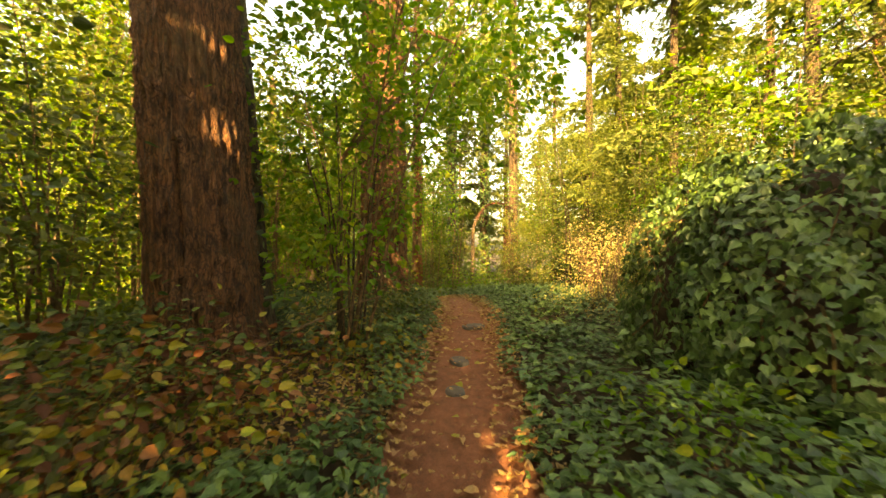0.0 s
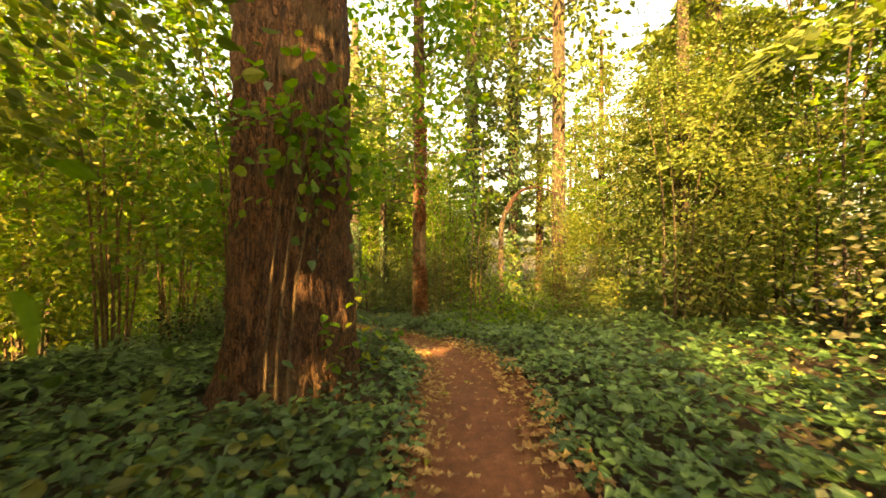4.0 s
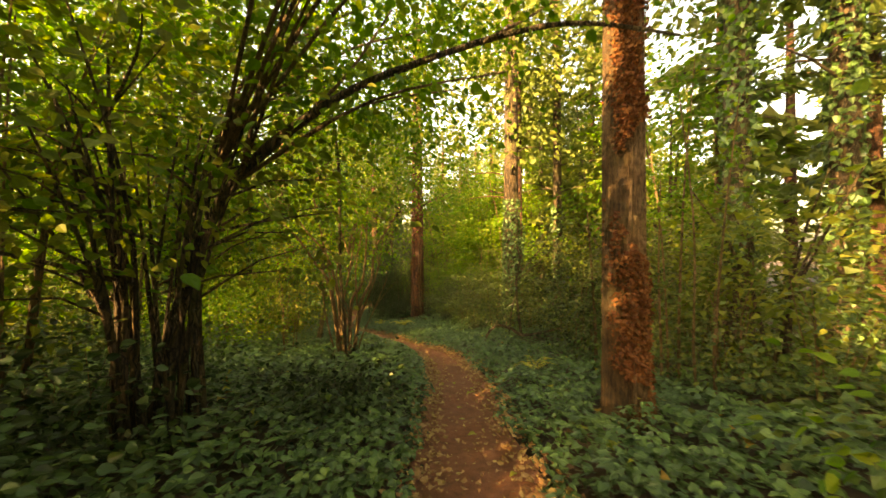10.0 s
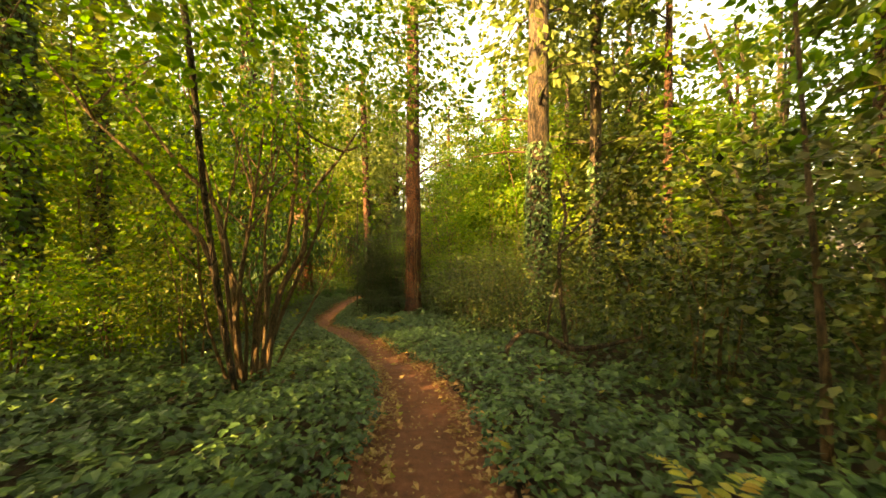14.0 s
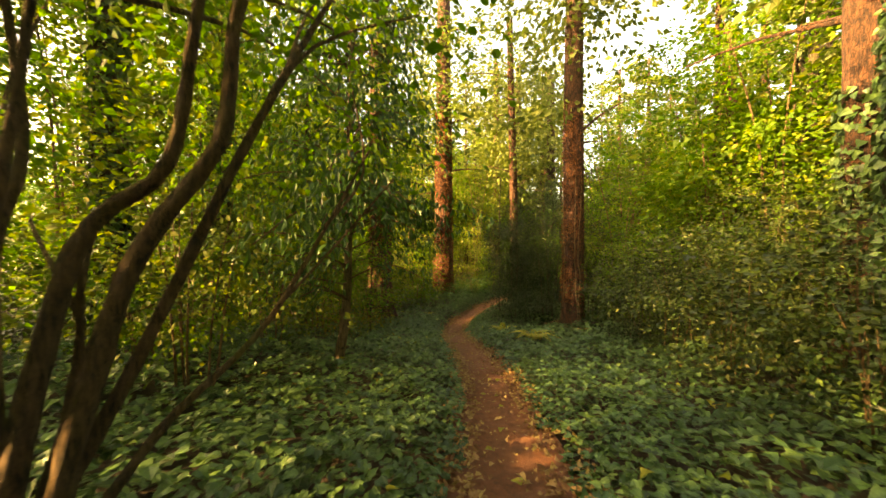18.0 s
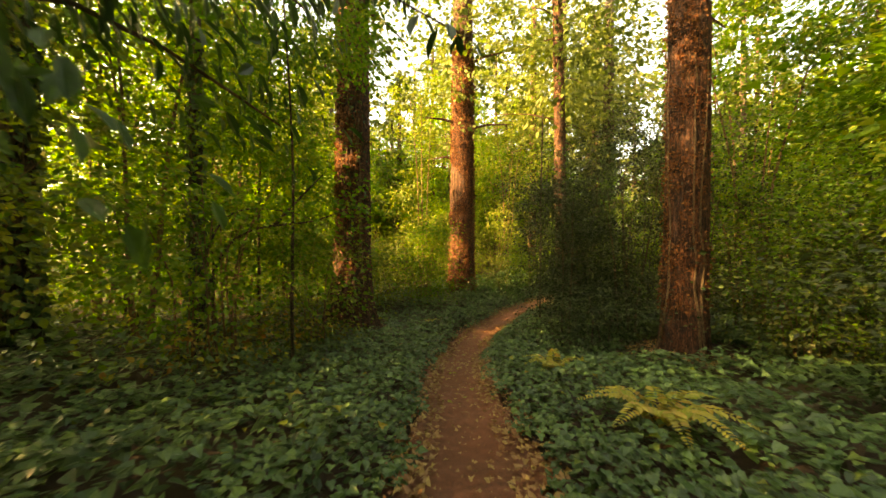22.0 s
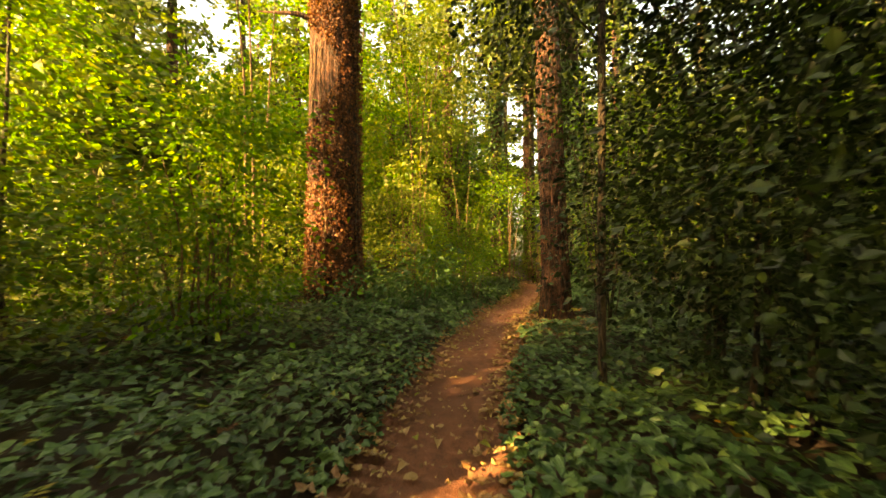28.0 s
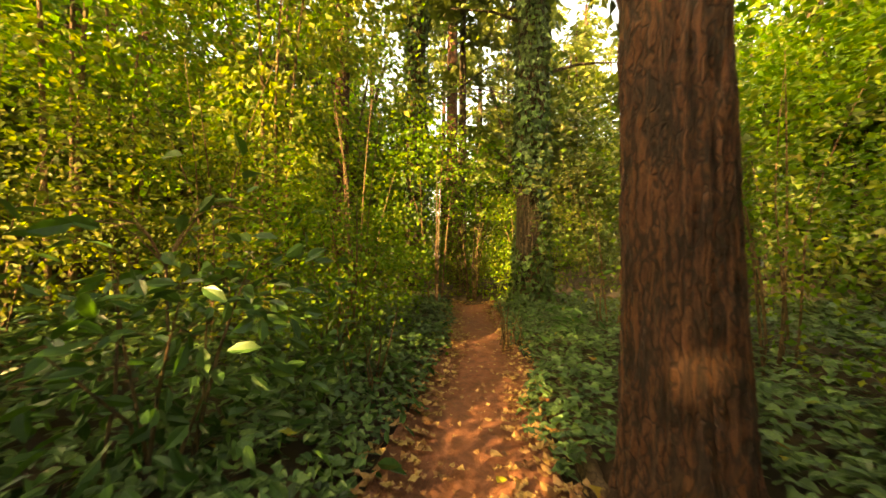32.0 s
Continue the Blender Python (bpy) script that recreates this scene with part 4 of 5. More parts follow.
foliage("leaves", clump_tree, HAZEL, p, w, n, rc.uniform(0.05, 0.11, len(p)), ROUND)

laurel = thing("cherry_laurel", (-12.68, 22.04, land(-12.68, 22.04)), "evergreen tree with a slim ringed trunk and drooping glossy leaves", "tree")
rl = np.random.default_rng(41)
limb("trunk", [(-12.94, 21.8, -3.2), (-12.71, 21.99, -1.6), (-12.65, 22.04, 0.5), (-12.57, 22.08, 3.0), (-12.52, 22.18, 6.0)], (0.105, 0.078, 0.072, 0.055, 0.025), BARK_PALE, laurel, 14, 0.12, "slim ringed trunk", 0.06)
for k in range(9):
    h = -2.4 + 0.55 * k + rl.uniform(-0.12, 0.12)
    a = (h + 1.6) / 7.6
    c = np.array((-12.71 + 0.19 * a, 21.99 + 0.16 * a, h))
    ring = [c + 0.072 * np.array((math.cos(t), math.sin(t), 0)) for t in np.linspace(0, 5.6, 9)]
    limb("bark_ring", ring, (0.016, 0.016), BARK_BROWN, laurel, 6, 0.1, "dark raised ring of bark", seed=k)
lp, lw, ln = [], [], []
for k in range(90):
    a, h = rl.uniform(0, 6.3), rl.uniform(-1.5, 4.8)
    L = rl.uniform(1.1, 3.6) * (1 - 0.06 * h)
    s = np.array((-12.63, 22.03, h))
    d = np.array((math.cos(a), math.sin(a), 0.0))
    for shorter in range(4):
        if beside([s[0] + d[0] * L], [s[1] + d[1] * L])[0][0] < 0.9 or beside([s[0] + d[0] * L * 0.75], [s[1] + d[1] * L * 0.75])[0][0] < 0.9:
            L *= 0.75
    e = s + d * L + (0, 0, 0.25 - 0.35 * L * 0.5)
    m = s + d * L * 0.5 + (0, 0, 0.30)
    limb("branch", [s, m, e], (0.020, 0.006), BARK_GREY, laurel, 6, 0.25, seed=k)
    c = smooth_line([s, m, e], 0.05)
    c = c[len(c) // 4:]
    q = c[rl.integers(0, len(c), 105)] + rl.normal(size=(105, 3)) * (0.22, 0.22, 0.16)
    lp.append(q)
    lw.append(d * 0.45 + np.array((0, 0, -0.9)) + rl.normal(size=(105, 3)) * 0.35)
    ln.append(d * 0.8 + np.array((0, 0, 0.6)) + rl.normal(size=(105, 3)) * 0.35)
lp, lw, ln = np.concatenate(lp), np.concatenate(lw), np.concatenate(ln)
clear = (np.hypot(lp[:, 0] + 12.65, lp[:, 1] - 22.03) > 0.6) & ((lp[:, 2] > -1.9) & (lp[:, 2] > -2.45) | (np.hypot(lp[:, 0] + 12.65, lp[:, 1] - 22.03) > 1.6))
lp, lw, ln = lp[clear], lw[clear], ln[clear]
foliage("leaves", laurel, LAUREL, lp, lw, ln, rl.uniform(0.10, 0.16, len(lp)), LANCE, "drooping glossy dark green leaves")

spray("cherry_laurel", "laurel bough with drooping leaves hanging over the path",
      [[(-12.62, 22.05, 0.3), (-12.3, 23.0, 0.75), (-11.95, 24.2, 0.35), (-11.8, 24.9, 0.02)], [(-12.62, 22.05, 0.2), (-12.6, 23.2, 0.6), (-12.5, 24.2, 0.2), (-12.35, 24.8, -0.05)],
       [(-12.62, 22.05, 0.5), (-12.0, 22.9, 0.9), (-11.4, 24.0, 0.45), (-11.2, 24.5, 0.15)]], 26, 0.16, LAUREL, 347, LANCE, BARK_GREY, 0.012, 1.6)

for k, (x, y, h, s, m, n) in enumerate([(-4.88, 24.35, 2.2, 1.3, OLIVE, 2600), (-6.45, 25.04, 2.4, 1.3, HOLLY, 2800), (-8.15, 26.74, 2.6, 1.2, OLIVE, 3000), (-9.67, 28.23, 2.7, 1.3, HOLLY, 3000), (-11.2, 29.52, 2.4, 1.2, HOLLY, 3000),
                                        (-7.29, 27.89, 3.6, 1.6, OLIVE, 2800), (-11.67, 31.95, 4.0, 1.8, HAZEL, 3000), (-13.02, 32.82, 3.4, 1.5, HAZEL, 3000), (-9.28, 31.61, 4.5, 2.0, OLIVE, 3000)]):
    shrub("undergrowth_bush", "dense bramble and holly undergrowth beside the path", x, y, h, s, m, 0.060, int(n * 1.1), 300 + k, lift=0.02, stems=7, stem_r=0.012, blade=BLADE, clump=0.35)
for k, (x, y, h, s) in enumerate([(-11.27, 33.63, 7.5, 2.0), (-15.48, 35.37, 8.0, 2.2)]):
    shrub("young_maple", "young tree with bright yellow-green leaves", x, y, h, s, HAZEL, 0.10, 4200, 320 + k, stems=4, stem_r=0.05, lift=0.12, blade=BLADE, clump=0.5)
# the one at (-11.5, 19.6) is added to keep the sun off the ivy
for k, (x, y, h, s) in enumerate([(-11.2, 17.1, 2.2, 1.3), (-11.5, 19.6, 4.2, 1.3), (-13.41, 18.82, 2.6, 1.5), (-15.09, 20.92, 4.0, 1.7), (-16.77, 23.22, 3.4, 1.5), (-18.88, 24.74, 3.0, 1.2), (-22.84, 23.76, 3.6, 1.8), (-24.4, 26.45, 3.6, 1.7), (-23.63, 29.41, 2.6, 1.2), (-23.9, 27.3, 2.6, 1.1)]):
    shrub("hazel_shrub", "thin shrub with yellow-green leaves", x, y, h, s, GOLD if k % 2 else HAZEL, 0.075, 2000, 330 + k, stems=6, stem_r=0.016, lift=0.12, blade=BLADE)

for k, (x, y, h, s) in enumerate([(-25.71, 24.52, 3.4, 1.7), (-27.98, 26.85, 3.8, 1.8), (-30.09, 28.58, 4.2, 1.9), (-31.74, 31.27, 4.6, 2.0), (-27.02, 22.59, 4.5, 2.0), (-24.28, 21.44, 4.2, 1.9), (-21.21, 19.06, 4.2, 1.9), (-18.3, 17.3, 4.0, 1.9), (-15.21, 15.32, 2.4, 1.5), (-13.33, 13.01, 2.4, 1.5), (-30.91, 24.62, 5.0, 2.2), (-33.27, 34.36, 5.0, 2.2), (-34.1, 28.4, 5.0, 2.2), (-28.63, 18.88, 5.0, 2.2), (-23.37, 16.18, 5.0, 2.2)]):
    shrub("thicket_shrub", "thin shrub with small sunlit leaves", x, y, h, s, (GOLD, HAZEL, OLIVE)[k % 3], 0.085, 2300, 380 + k, stems=6, stem_r=0.018, lift=0.02, blade=BLADE)
# the moss-grown fallen bough and a bare sapling
moss = thing("fallen_bough", (-4.91, 22.15, land(-4.91, 22.15)), "crooked moss-grown bough lying in the ivy", "branch")
limb("bough", [(-5.33, 21.72, -1.75), (-5.28, 21.82, -1.35), (-5.06, 22.06, -1.1), (-4.7, 22.24, -1.2), (-4.3, 22.32, -1.35), (-3.3, 22.9, -1.1)], (0.035, 0.04, 0.045, 0.02), BARK_BROWN, moss, 8, 0.12)
fork = thing("sapling", (-4.5, 22.65, land(-4.5, 22.65)), "forked dark sapling leaning over ivy", "shrub")
main = limb("stem", [(-4.53, 22.56, -1.39), (-4.61, 22.47, -0.48), (-4.63, 22.45, 0.26), (-4.55, 22.53, 0.82), (-4.63, 22.45, 1.28)], (0.045, 0.035, 0.02), BARK_BROWN, fork, 8, 0.15)
limb("branch", [(-4.59, 22.49, 0.37), (-4.03, 23.09, 1.22), (-3.49, 23.67, 2.24)], (0.026, 0.008), BARK_BROWN, main, 7, 0.2)
limb("branch", [(-4.61, 22.47, 0.20), (-3.95, 23.18, 0.94), (-3.47, 23.69, 1.56)], (0.022, 0.007), BARK_BROWN, main, 7, 0.2)
limb("branch", [(-4.64, 22.44, -0.20), (-4.74, 22.33, -0.71), (-4.79, 22.27, -1.39)], (0.026, 0.014), BARK_BROWN, main, 7, 0.2)
p, w, n = crown(np.random.default_rng(345), (-3.6, 22.9, 1.4), (1.0, 1.0, 1.0), 700, 26, 0.35, 0.3, 0.2, 0.2)
foliage("leaves", fork, OLIVE, p, w, n, np.random.default_rng(346).uniform(0.06, 0.11, len(p)), ROUND)

# dark undergrowth behind the tall trunk, and a low bough of a bare-branched shrub
for k, (x, y, h, s) in enumerate([(-13.3, 32.0, 2.2, 1.0), (-12.3, 33.3, 3.2, 1.3), (-14.2, 33.2, 3.6, 1.1), (-10.4, 31.0, 3.0, 1.2)]):
    shrub("undergrowth_bush", "dark tangled undergrowth in the shade of tall trunks", x, y, h, s, OLIVE, 0.074, 2400, 370 + k, lift=0.0, stems=7, stem_r=0.012, blade=BLADE, clump=0.35)
spread = shrub("hazel_shrub", "wide shrub with long dark low boughs and sparse leaves", -17.9, 22.6, 3.6, 1.4, HAZEL, 0.075, 1100, 375, stems=5, stem_r=0.02, lift=0.3)
for pts in ([(-17.9, 22.6, -3.6), (-17.85, 22.9, -1.9), (-17.95, 23.4, -1.05), (-18.26, 24.6, -0.77), (-18.4, 25.3, -0.5), (-18.56, 26.3, -0.15)],
            [(-17.95, 22.6, -3.6), (-18.3, 22.75, -1.6), (-18.5, 23.2, -0.65), (-18.65, 24.2, -0.57), (-18.6, 24.9, -0.85)],
            [(-18.1, 23.9, -0.9), (-18.2, 24.3, -0.4), (-18.5, 24.9, 0.3)]):
    limb("bough", pts, (0.035, 0.022, 0.008), BARK_BROWN, spread, 7, 0.15, "long dark bough")
rb = np.random.default_rng(58)
p, w, n = crown(rb, (-18.4, 25.2, -0.2), (0.7, 1.6, 0.7), 420, 18, 0.28, 0.3, 0.2, 0.2)
foliage("leaves", spread, HAZEL, p, w, n, rb.uniform(0.07, 0.12, len(p)), ROUND)
shrub("hazel_shrub", "hazel foliage closing high over the path", -4.5, 16.3, 6.2, 1.9, HAZEL, 0.075, 3800, 248, stems=0, lift=0.62, anchor=(-4.6, 14.2, 2.4))
for k, (x, y, h, sp, n) in enumerate([(0.95, 15.1, 1.3, 0.6, 420), (1.7, 13.7, 0.8, 0.6, 360), (0.5, 13.0, 0.55, 0.4, 160)]):
    shrub("bramble_bush", "leafy green shoots rising from the ivy", x, y, h, sp, HAZEL, 0.085, n, 780 + k, stems=7, stem_r=0.006, lift=0.1, blade=OVATE)
shrub("hazel_shrub", "hazel foliage hanging over the path", -1.7, 13.8, 5.2, 1.5, HAZEL, 0.08, 1600, 249, stems=0, lift=0.68, anchor=(-4.3, 14.0, 1.9))
canes = thing("sapling", (0.45, 14.55, land(0.45, 14.55)), "three straight sunlit orange-brown canes", "shrub")
for k, (dx, dy, top) in enumerate([(0, 0, 2.9), (0.13, 0.07, 2.6), (0.24, 0.02, 3.2)]):
    limb("cane", [(0.40 + dx, 14.52 + dy, -0.6), (0.42 + dx, 14.55 + dy, 1.0), (0.50 + dx * 1.6, 14.6 + dy * 2, top)], (0.016, 0.008), BARK_STEM, canes, 7, 0.2, seed=k)
p, w, n = crown(rb, (0.6, 14.6, 2.7), (0.8, 0.8, 0.8), 350, 16, 0.3, 0.3, 0.2, 0.2)
foliage("leaves", canes, HAZEL, p, w, n, rb.uniform(0.06, 0.11, len(p)), ROUND)

# hollies
for k, (x, y, h, s, n) in enumerate([(-18.82, 32.95, 3.8, 1.3, 6000), (-17.14, 32.65, 6.5, 1.7, 7000), (-15.96, 33.99, 6.0, 1.6, 5000), (-18.31, 34.92, 6.5, 1.7, 2000), (-13.13, 34.43, 5.0, 1.5, 3500), (-19.83, 36.41, 4.5, 1.4, 1300), (-17.54, 30.87, 5.0, 1.15, 6500), (-16.5, 31.9, 5.6, 1.4, 6500), (-18.45, 31.95, 4.4, 0.95, 5500), (-16.0, 30.3, 1.6, 0.8, 2200)]):
    shrub("holly_tree", "leafy young tree behind the hollies" if k in (3, 5) else "dense dark evergreen holly", x, y, h, s, HAZEL if k in (3, 5) else HOLLY, 0.050, int(n * 1.6), 360 + k, stems=3, stem_r=0.026, stem_material=BARK_BROWN, lift=0.06, blade=BLADE, clump=0.32, dense=0.55)
rh = np.random.default_rng(55)
hang = thing("holly_tree", (-18.9, 33.25, land(-18.9, 33.25)), "holly whose boughs hang over the path", "tree")
limb("stem", [(-18.9, 33.25, -4.0), (-19.02, 33.06, -1.5), (-19.35, 32.38, 0.2), (-19.72, 31.2, 0.6)], (0.05, 0.03, 0.01), BARK_BROWN, hang, 7, 0.2)
p, w, n = crown(rh, (-19.79, 31.8, 0.3), (1.2, 1.5, 1.1), 3600, 60, 0.3, 0.4, 0.3, 0.2)
foliage("leaves", hang, HOLLY, p, w, n, rh.uniform(0.045, 0.08, len(p)), BLADE)
slim = thing("sapling", (-19.54, 31.74, land(-19.54, 31.74)), "slim straight trunk at the edge of the hollies", "tree")
limb("trunk", [(-19.54, 31.74, -4.0), (-19.52, 31.72, -2.0), (-19.49, 31.69, 0.5), (-19.54, 31.79, 3.0)], (0.040, 0.033, 0.030, 0.02), BARK_BROWN, slim, 10, 0.2)
rk = np.random.default_rng(57)
for k in range(6):
    h, a = 0.4 * k - 0.6, rk.uniform(0, 6.3)
    s = np.array((-19.5, 31.7, h))
    e = s + np.array((math.cos(a), math.sin(a), 0.5)) * rk.uniform(0.5, 0.9)
    limb("branch", [s, (s + e) / 2 + (0, 0, 0.06), e], (0.012, 0.004), BARK_BROWN, slim, 6, 0.15, seed=k)
p, w, n = crown(rk, (-19.5, 31.75, 1.3), (0.8, 0.8, 1.2), 500, 24, 0.25, 0.3, 0.2, 0.2)
foliage("leaves", slim, HAZEL, p, w, n, rk.uniform(0.05, 0.09, len(p)), OVATE)

# last stretch
FOOT = np.array((-20.75, 34.68, -3.95))
stems3 = thing("hazel_clump", (-20.75, 34.68, land(-20.75, 34.68)), "clump of thin bare stems leaning beside a trunk", "shrub")
rs = np.random.default_rng(51)
limb("stem", [FOOT, FOOT + (0.04, 0.10, 0.9), FOOT + (0.16, 0.45, 2.2), FOOT + (0.45, 1.05, 3.7), FOOT + (0.68, 1.45, 4.75), FOOT + (0.85, 1.75, 6.0)], (0.045, 0.034, 0.020), BARK_BROWN, stems3, 8, 0.2, "thick leaning stem")
for k in range(13):
    a, f = rs.uniform(0, 6.3), rs.uniform(0.05, 0.26)
    b = FOOT + (f * math.cos(a), f * math.sin(a), 0)
    e = b + np.array((rs.uniform(-0.7, 0.9), rs.uniform(-0.4, 0.8), rs.uniform(2.2, 4.8)))
    m = (b + e) / 2 + rs.normal(size=3) * 0.14
    limb("stem", [b, b * 0.6 + m * 0.4 + rs.normal(size=3) * 0.05, m, e], (rs.uniform(0.010, 0.024), 0.006), BARK_BROWN, stems3, 7, 0.2, seed=k)
p, w, n = crown(rs, (-20.2, 35.3, 0.3), (1.6, 1.4, 1.4), 1000, 50, 0.4, 0.3)
foliage("leaves", stems3, HAZEL, p, w, n, rs.uniform(0.05, 0.10, len(p)), ROUND)
THICKET_NEAR = [(-24.05, 33.55, 1.5, 0.8, LAUREL, 0.115, 900, LANCE), (-24.75, 32.45, 1.0, 0.6, LAUREL, 0.10, 450, LANCE), (-24.1, 35.1, 1.0, 0.6, LAUREL, 0.10, 420, LANCE),
                (-25.27, 35.92, 2.2, 1.0, HAZEL, 0.055, 3600, BLADE), (-26.01, 36.96, 4.6, 1.5, HAZEL, 0.060, 6500, BLADE), (-27.3, 35.43, 5.0, 1.7, GOLD, 0.060, 6500, BLADE),
                (-26.7, 42.0, 1.7, 1.0, GOLD, 0.055, 2600, BLADE), (-25.3, 42.9, 2.0, 1.2, HAZEL, 0.055, 3000, BLADE), (-27.6, 44.2, 2.6, 1.5, GOLD, 0.07, 3000, BLADE),
                (-26.26, 39.58, 4.8, 1.3, HAZEL, 0.08, 3600, ROUND), (-29.01, 33.52, 4.6, 1.9, GOLD, 0.085, 2800, BLADE)]
THICKET_FAR = [(-28.36, 30.68, 3.6, 1.7, GOLD, 0.085, 2400, BLADE), (-26.86, 28.99, 2.6, 1.2, OLIVE, 0.07, 1600, BLADE), (-23.76, 37.73, 0.9, 0.5, LAUREL, 0.12, 300, LANCE),
               (-22.48, 39.06, 3.6, 1.1, OLIVE, 0.07, 2600, BLADE), (-20.74, 38.06, 4.5, 1.5, HAZEL, 0.07, 3200, BLADE), (-26.25, 41.58, 3.4, 1.2, HAZEL, 0.075, 3000, BLADE),
               (-24.85, 41.5, 2.8, 1.1, HAZEL, 0.075, 2800, BLADE), (-28.69, 42.72, 5.0, 1.6, HAZEL, 0.09, 3000, BLADE)]
for k, (x, y, h, s, m, lf, n, bl) in enumerate(THICKET_NEAR + THICKET_FAR):
    shrub("thicket_shrub", "thicket shrub with fresh green leaves" if m in (HAZEL, GOLD) else "evergreen shrub with glossy leaves", x, y, h, s, m, lf, n, 400 + k, stems=6, stem_r=0.016, lift=0.03, blade=bl, room=0.9)

# maples added on the sun side to shade trunks, hollies, ivy and path
for k, (x, y, h, s, lift) in enumerate([(-17.4, 24.2, 9.5, 2.1, 0.42), (-22.4, 22.4, 9.0, 1.7, 0.45), (-26.9, 27.5, 8.0, 1.4, 0.25), (-20.3, 23.6, 8.5, 1.8, 0.40), (-13.2, 11.8, 9.0, 1.9, 0.42), (-28.0, 27.0, 9.0, 2.0, 0.15), (-21.9, 21.0, 5.0, 1.4, 0.10)]):
    shrub("maple_tree", "slender maple with a high green crown, added to screen the sun", x, y, h, s, HAZEL, 0.085, 4600, 490 + k, stems=1, stem_r=0.034, stem_material=BARK_BROWN, lift=lift, blade=BLADE, clump=0.36, dense=0.35, foot=0.12)
# foliage above the path, brought low to shade the undergrowth too
shrub("hazel_shrub", "hazel foliage spreading from a clump of stems", -9.9, 20.1, 9.0, 2.2, HAZEL, 0.085, 4200, 491, stems=0, lift=0.22, blade=BLADE, clump=0.36, dense=0.35, anchor=(-8.3, 19.3, 1.0))
for k, (x, y, h, s) in enumerate([(-18.0, 23.7, 1.0, 0.8), (-19.4, 24.7, 0.8, 0.6), (-16.6, 22.9, 0.9, 0.7)]):
    shrub("bramble_bush", "low shrub with orange and yellow autumn leaves", x, y, h, s, IVY_BRIGHT, 0.075, 300, 495 + k, stems=6, stem_r=0.007, lift=0.2, blade=OVATE)
for k, (x, y, h, s) in enumerate([(3.2, 16.9, 4.6, 1.1), (4.4, 17.2, 3.6, 1.0)]):
    shrub("thicket_shrub", "sunlit shrub with small golden leaves before a fir", x, y, h, s, GOLD, 0.060, 3200, 498 + k, stems=5, stem_r=0.014, lift=0.03, blade=BLADE, clump=0.3)

# unseen dense trees added behind the start to keep the low sun off it
for k, (x, y, h, s) in enumerate([(-8.2, -3.0, 9.5, 2.2), (-5.6, -4.2, 9.5, 2.2), (-3.2, -3.4, 9.5, 2.1), (-1.3, -5.6, 10, 2.0), (1.2, -6.0, 10, 2.0), (2.7, -4.0, 9.5, 1.7), (4.0, -5.4, 8.5, 1.3), (6.4, -4.6, 6.5, 1.7), (8.8, -4.0, 6.5, 2.0)]):
    shrub("maple_tree", "dense leafy tree behind the start, added unseen to block the sun", x, y, h, s, HAZEL, 0.20, 4200, 470 + k, stems=3, stem_r=0.05, lift=0.04, blade=BLADE, clump=0.5, dense=0.2, room=1.0)
# tall crowns over the path, and trees added, some unseen, to block the sun
CROWNS_START = [(-4.2, -1.5, 11, 3.0), (2.2, -3.5, 11, 3.0), (-1.6, -5.5, 12, 3.2), (-7.6, 8.8, 12.5, 2.4), (0.6, -7.5, 12, 3.2), (-4.6, -6.5, 12, 3.2), (-8.4, -4.2, 12, 3.2),
                (4.4, -6.4, 10, 2.4), (-11.6, 10.2, 12, 3.0), (-3.0, -1.4, 8, 1.5)]
CROWNS_MIDDLE = [(-9.2, 12.2, 12, 3.0), (-14.55, 16.28, 12, 3.0), (-17.78, 19.47, 11, 2.6), (-19.46, 21.57, 11, 2.8), (-22.15, 20.12, 12, 3.0), (-24.99, 23.08, 12, 3.0), (-15.9, 13.75, 12, 3.0),
                 (-20.3, 16.6, 13, 2.4), (-25.2, 22.6, 9, 1.7), (-23.2, 18.0, 13, 2.6), (-26.4, 20.0, 13, 2.6), (-17.72, 16.86, 10, 2.6), (-23.4, 24.4, 6.5, 1.2)]
CROWNS_END = [(-12.27, 35.39, 12, 3.0), (-28.22, 36.88, 12, 2.8), (-30.72, 38.63, 12, 3.0), (-9.6, 33.8, 13, 2.6), (-13.4, 37.6, 13, 3.0), (-16.8, 38.4, 12, 2.6), (-30.5, 34.5, 14, 2.8),
              (-28.9, 31.6, 13, 2.2), (-33.2, 36.2, 14, 3.0), (-25.7, 21.0, 11, 2.3)]
for k, (x, y, h, s) in enumerate(CROWNS_START + CROWNS_MIDDLE + CROWNS_END):
    shrub("maple_tree", "tall maple with a light green crown, for canopy and for blocking the sun", x, y, h, s, HAZEL if k % 3 else GOLD, 0.130, 5600, 430 + k, stems=3, stem_r=0.045, lift=0.12, blade=BLADE, clump=0.42, dense=0.35)

# added to close off the sun that falls past an opening onto the path
shrub("hazel_shrub", "young hazel with broad green leaves, added to shade the path", -23.75, 29.7, 3.6, 0.85, HAZEL, 0.075, 2400, 520, stems=5, stem_r=0.016, lift=0.3)

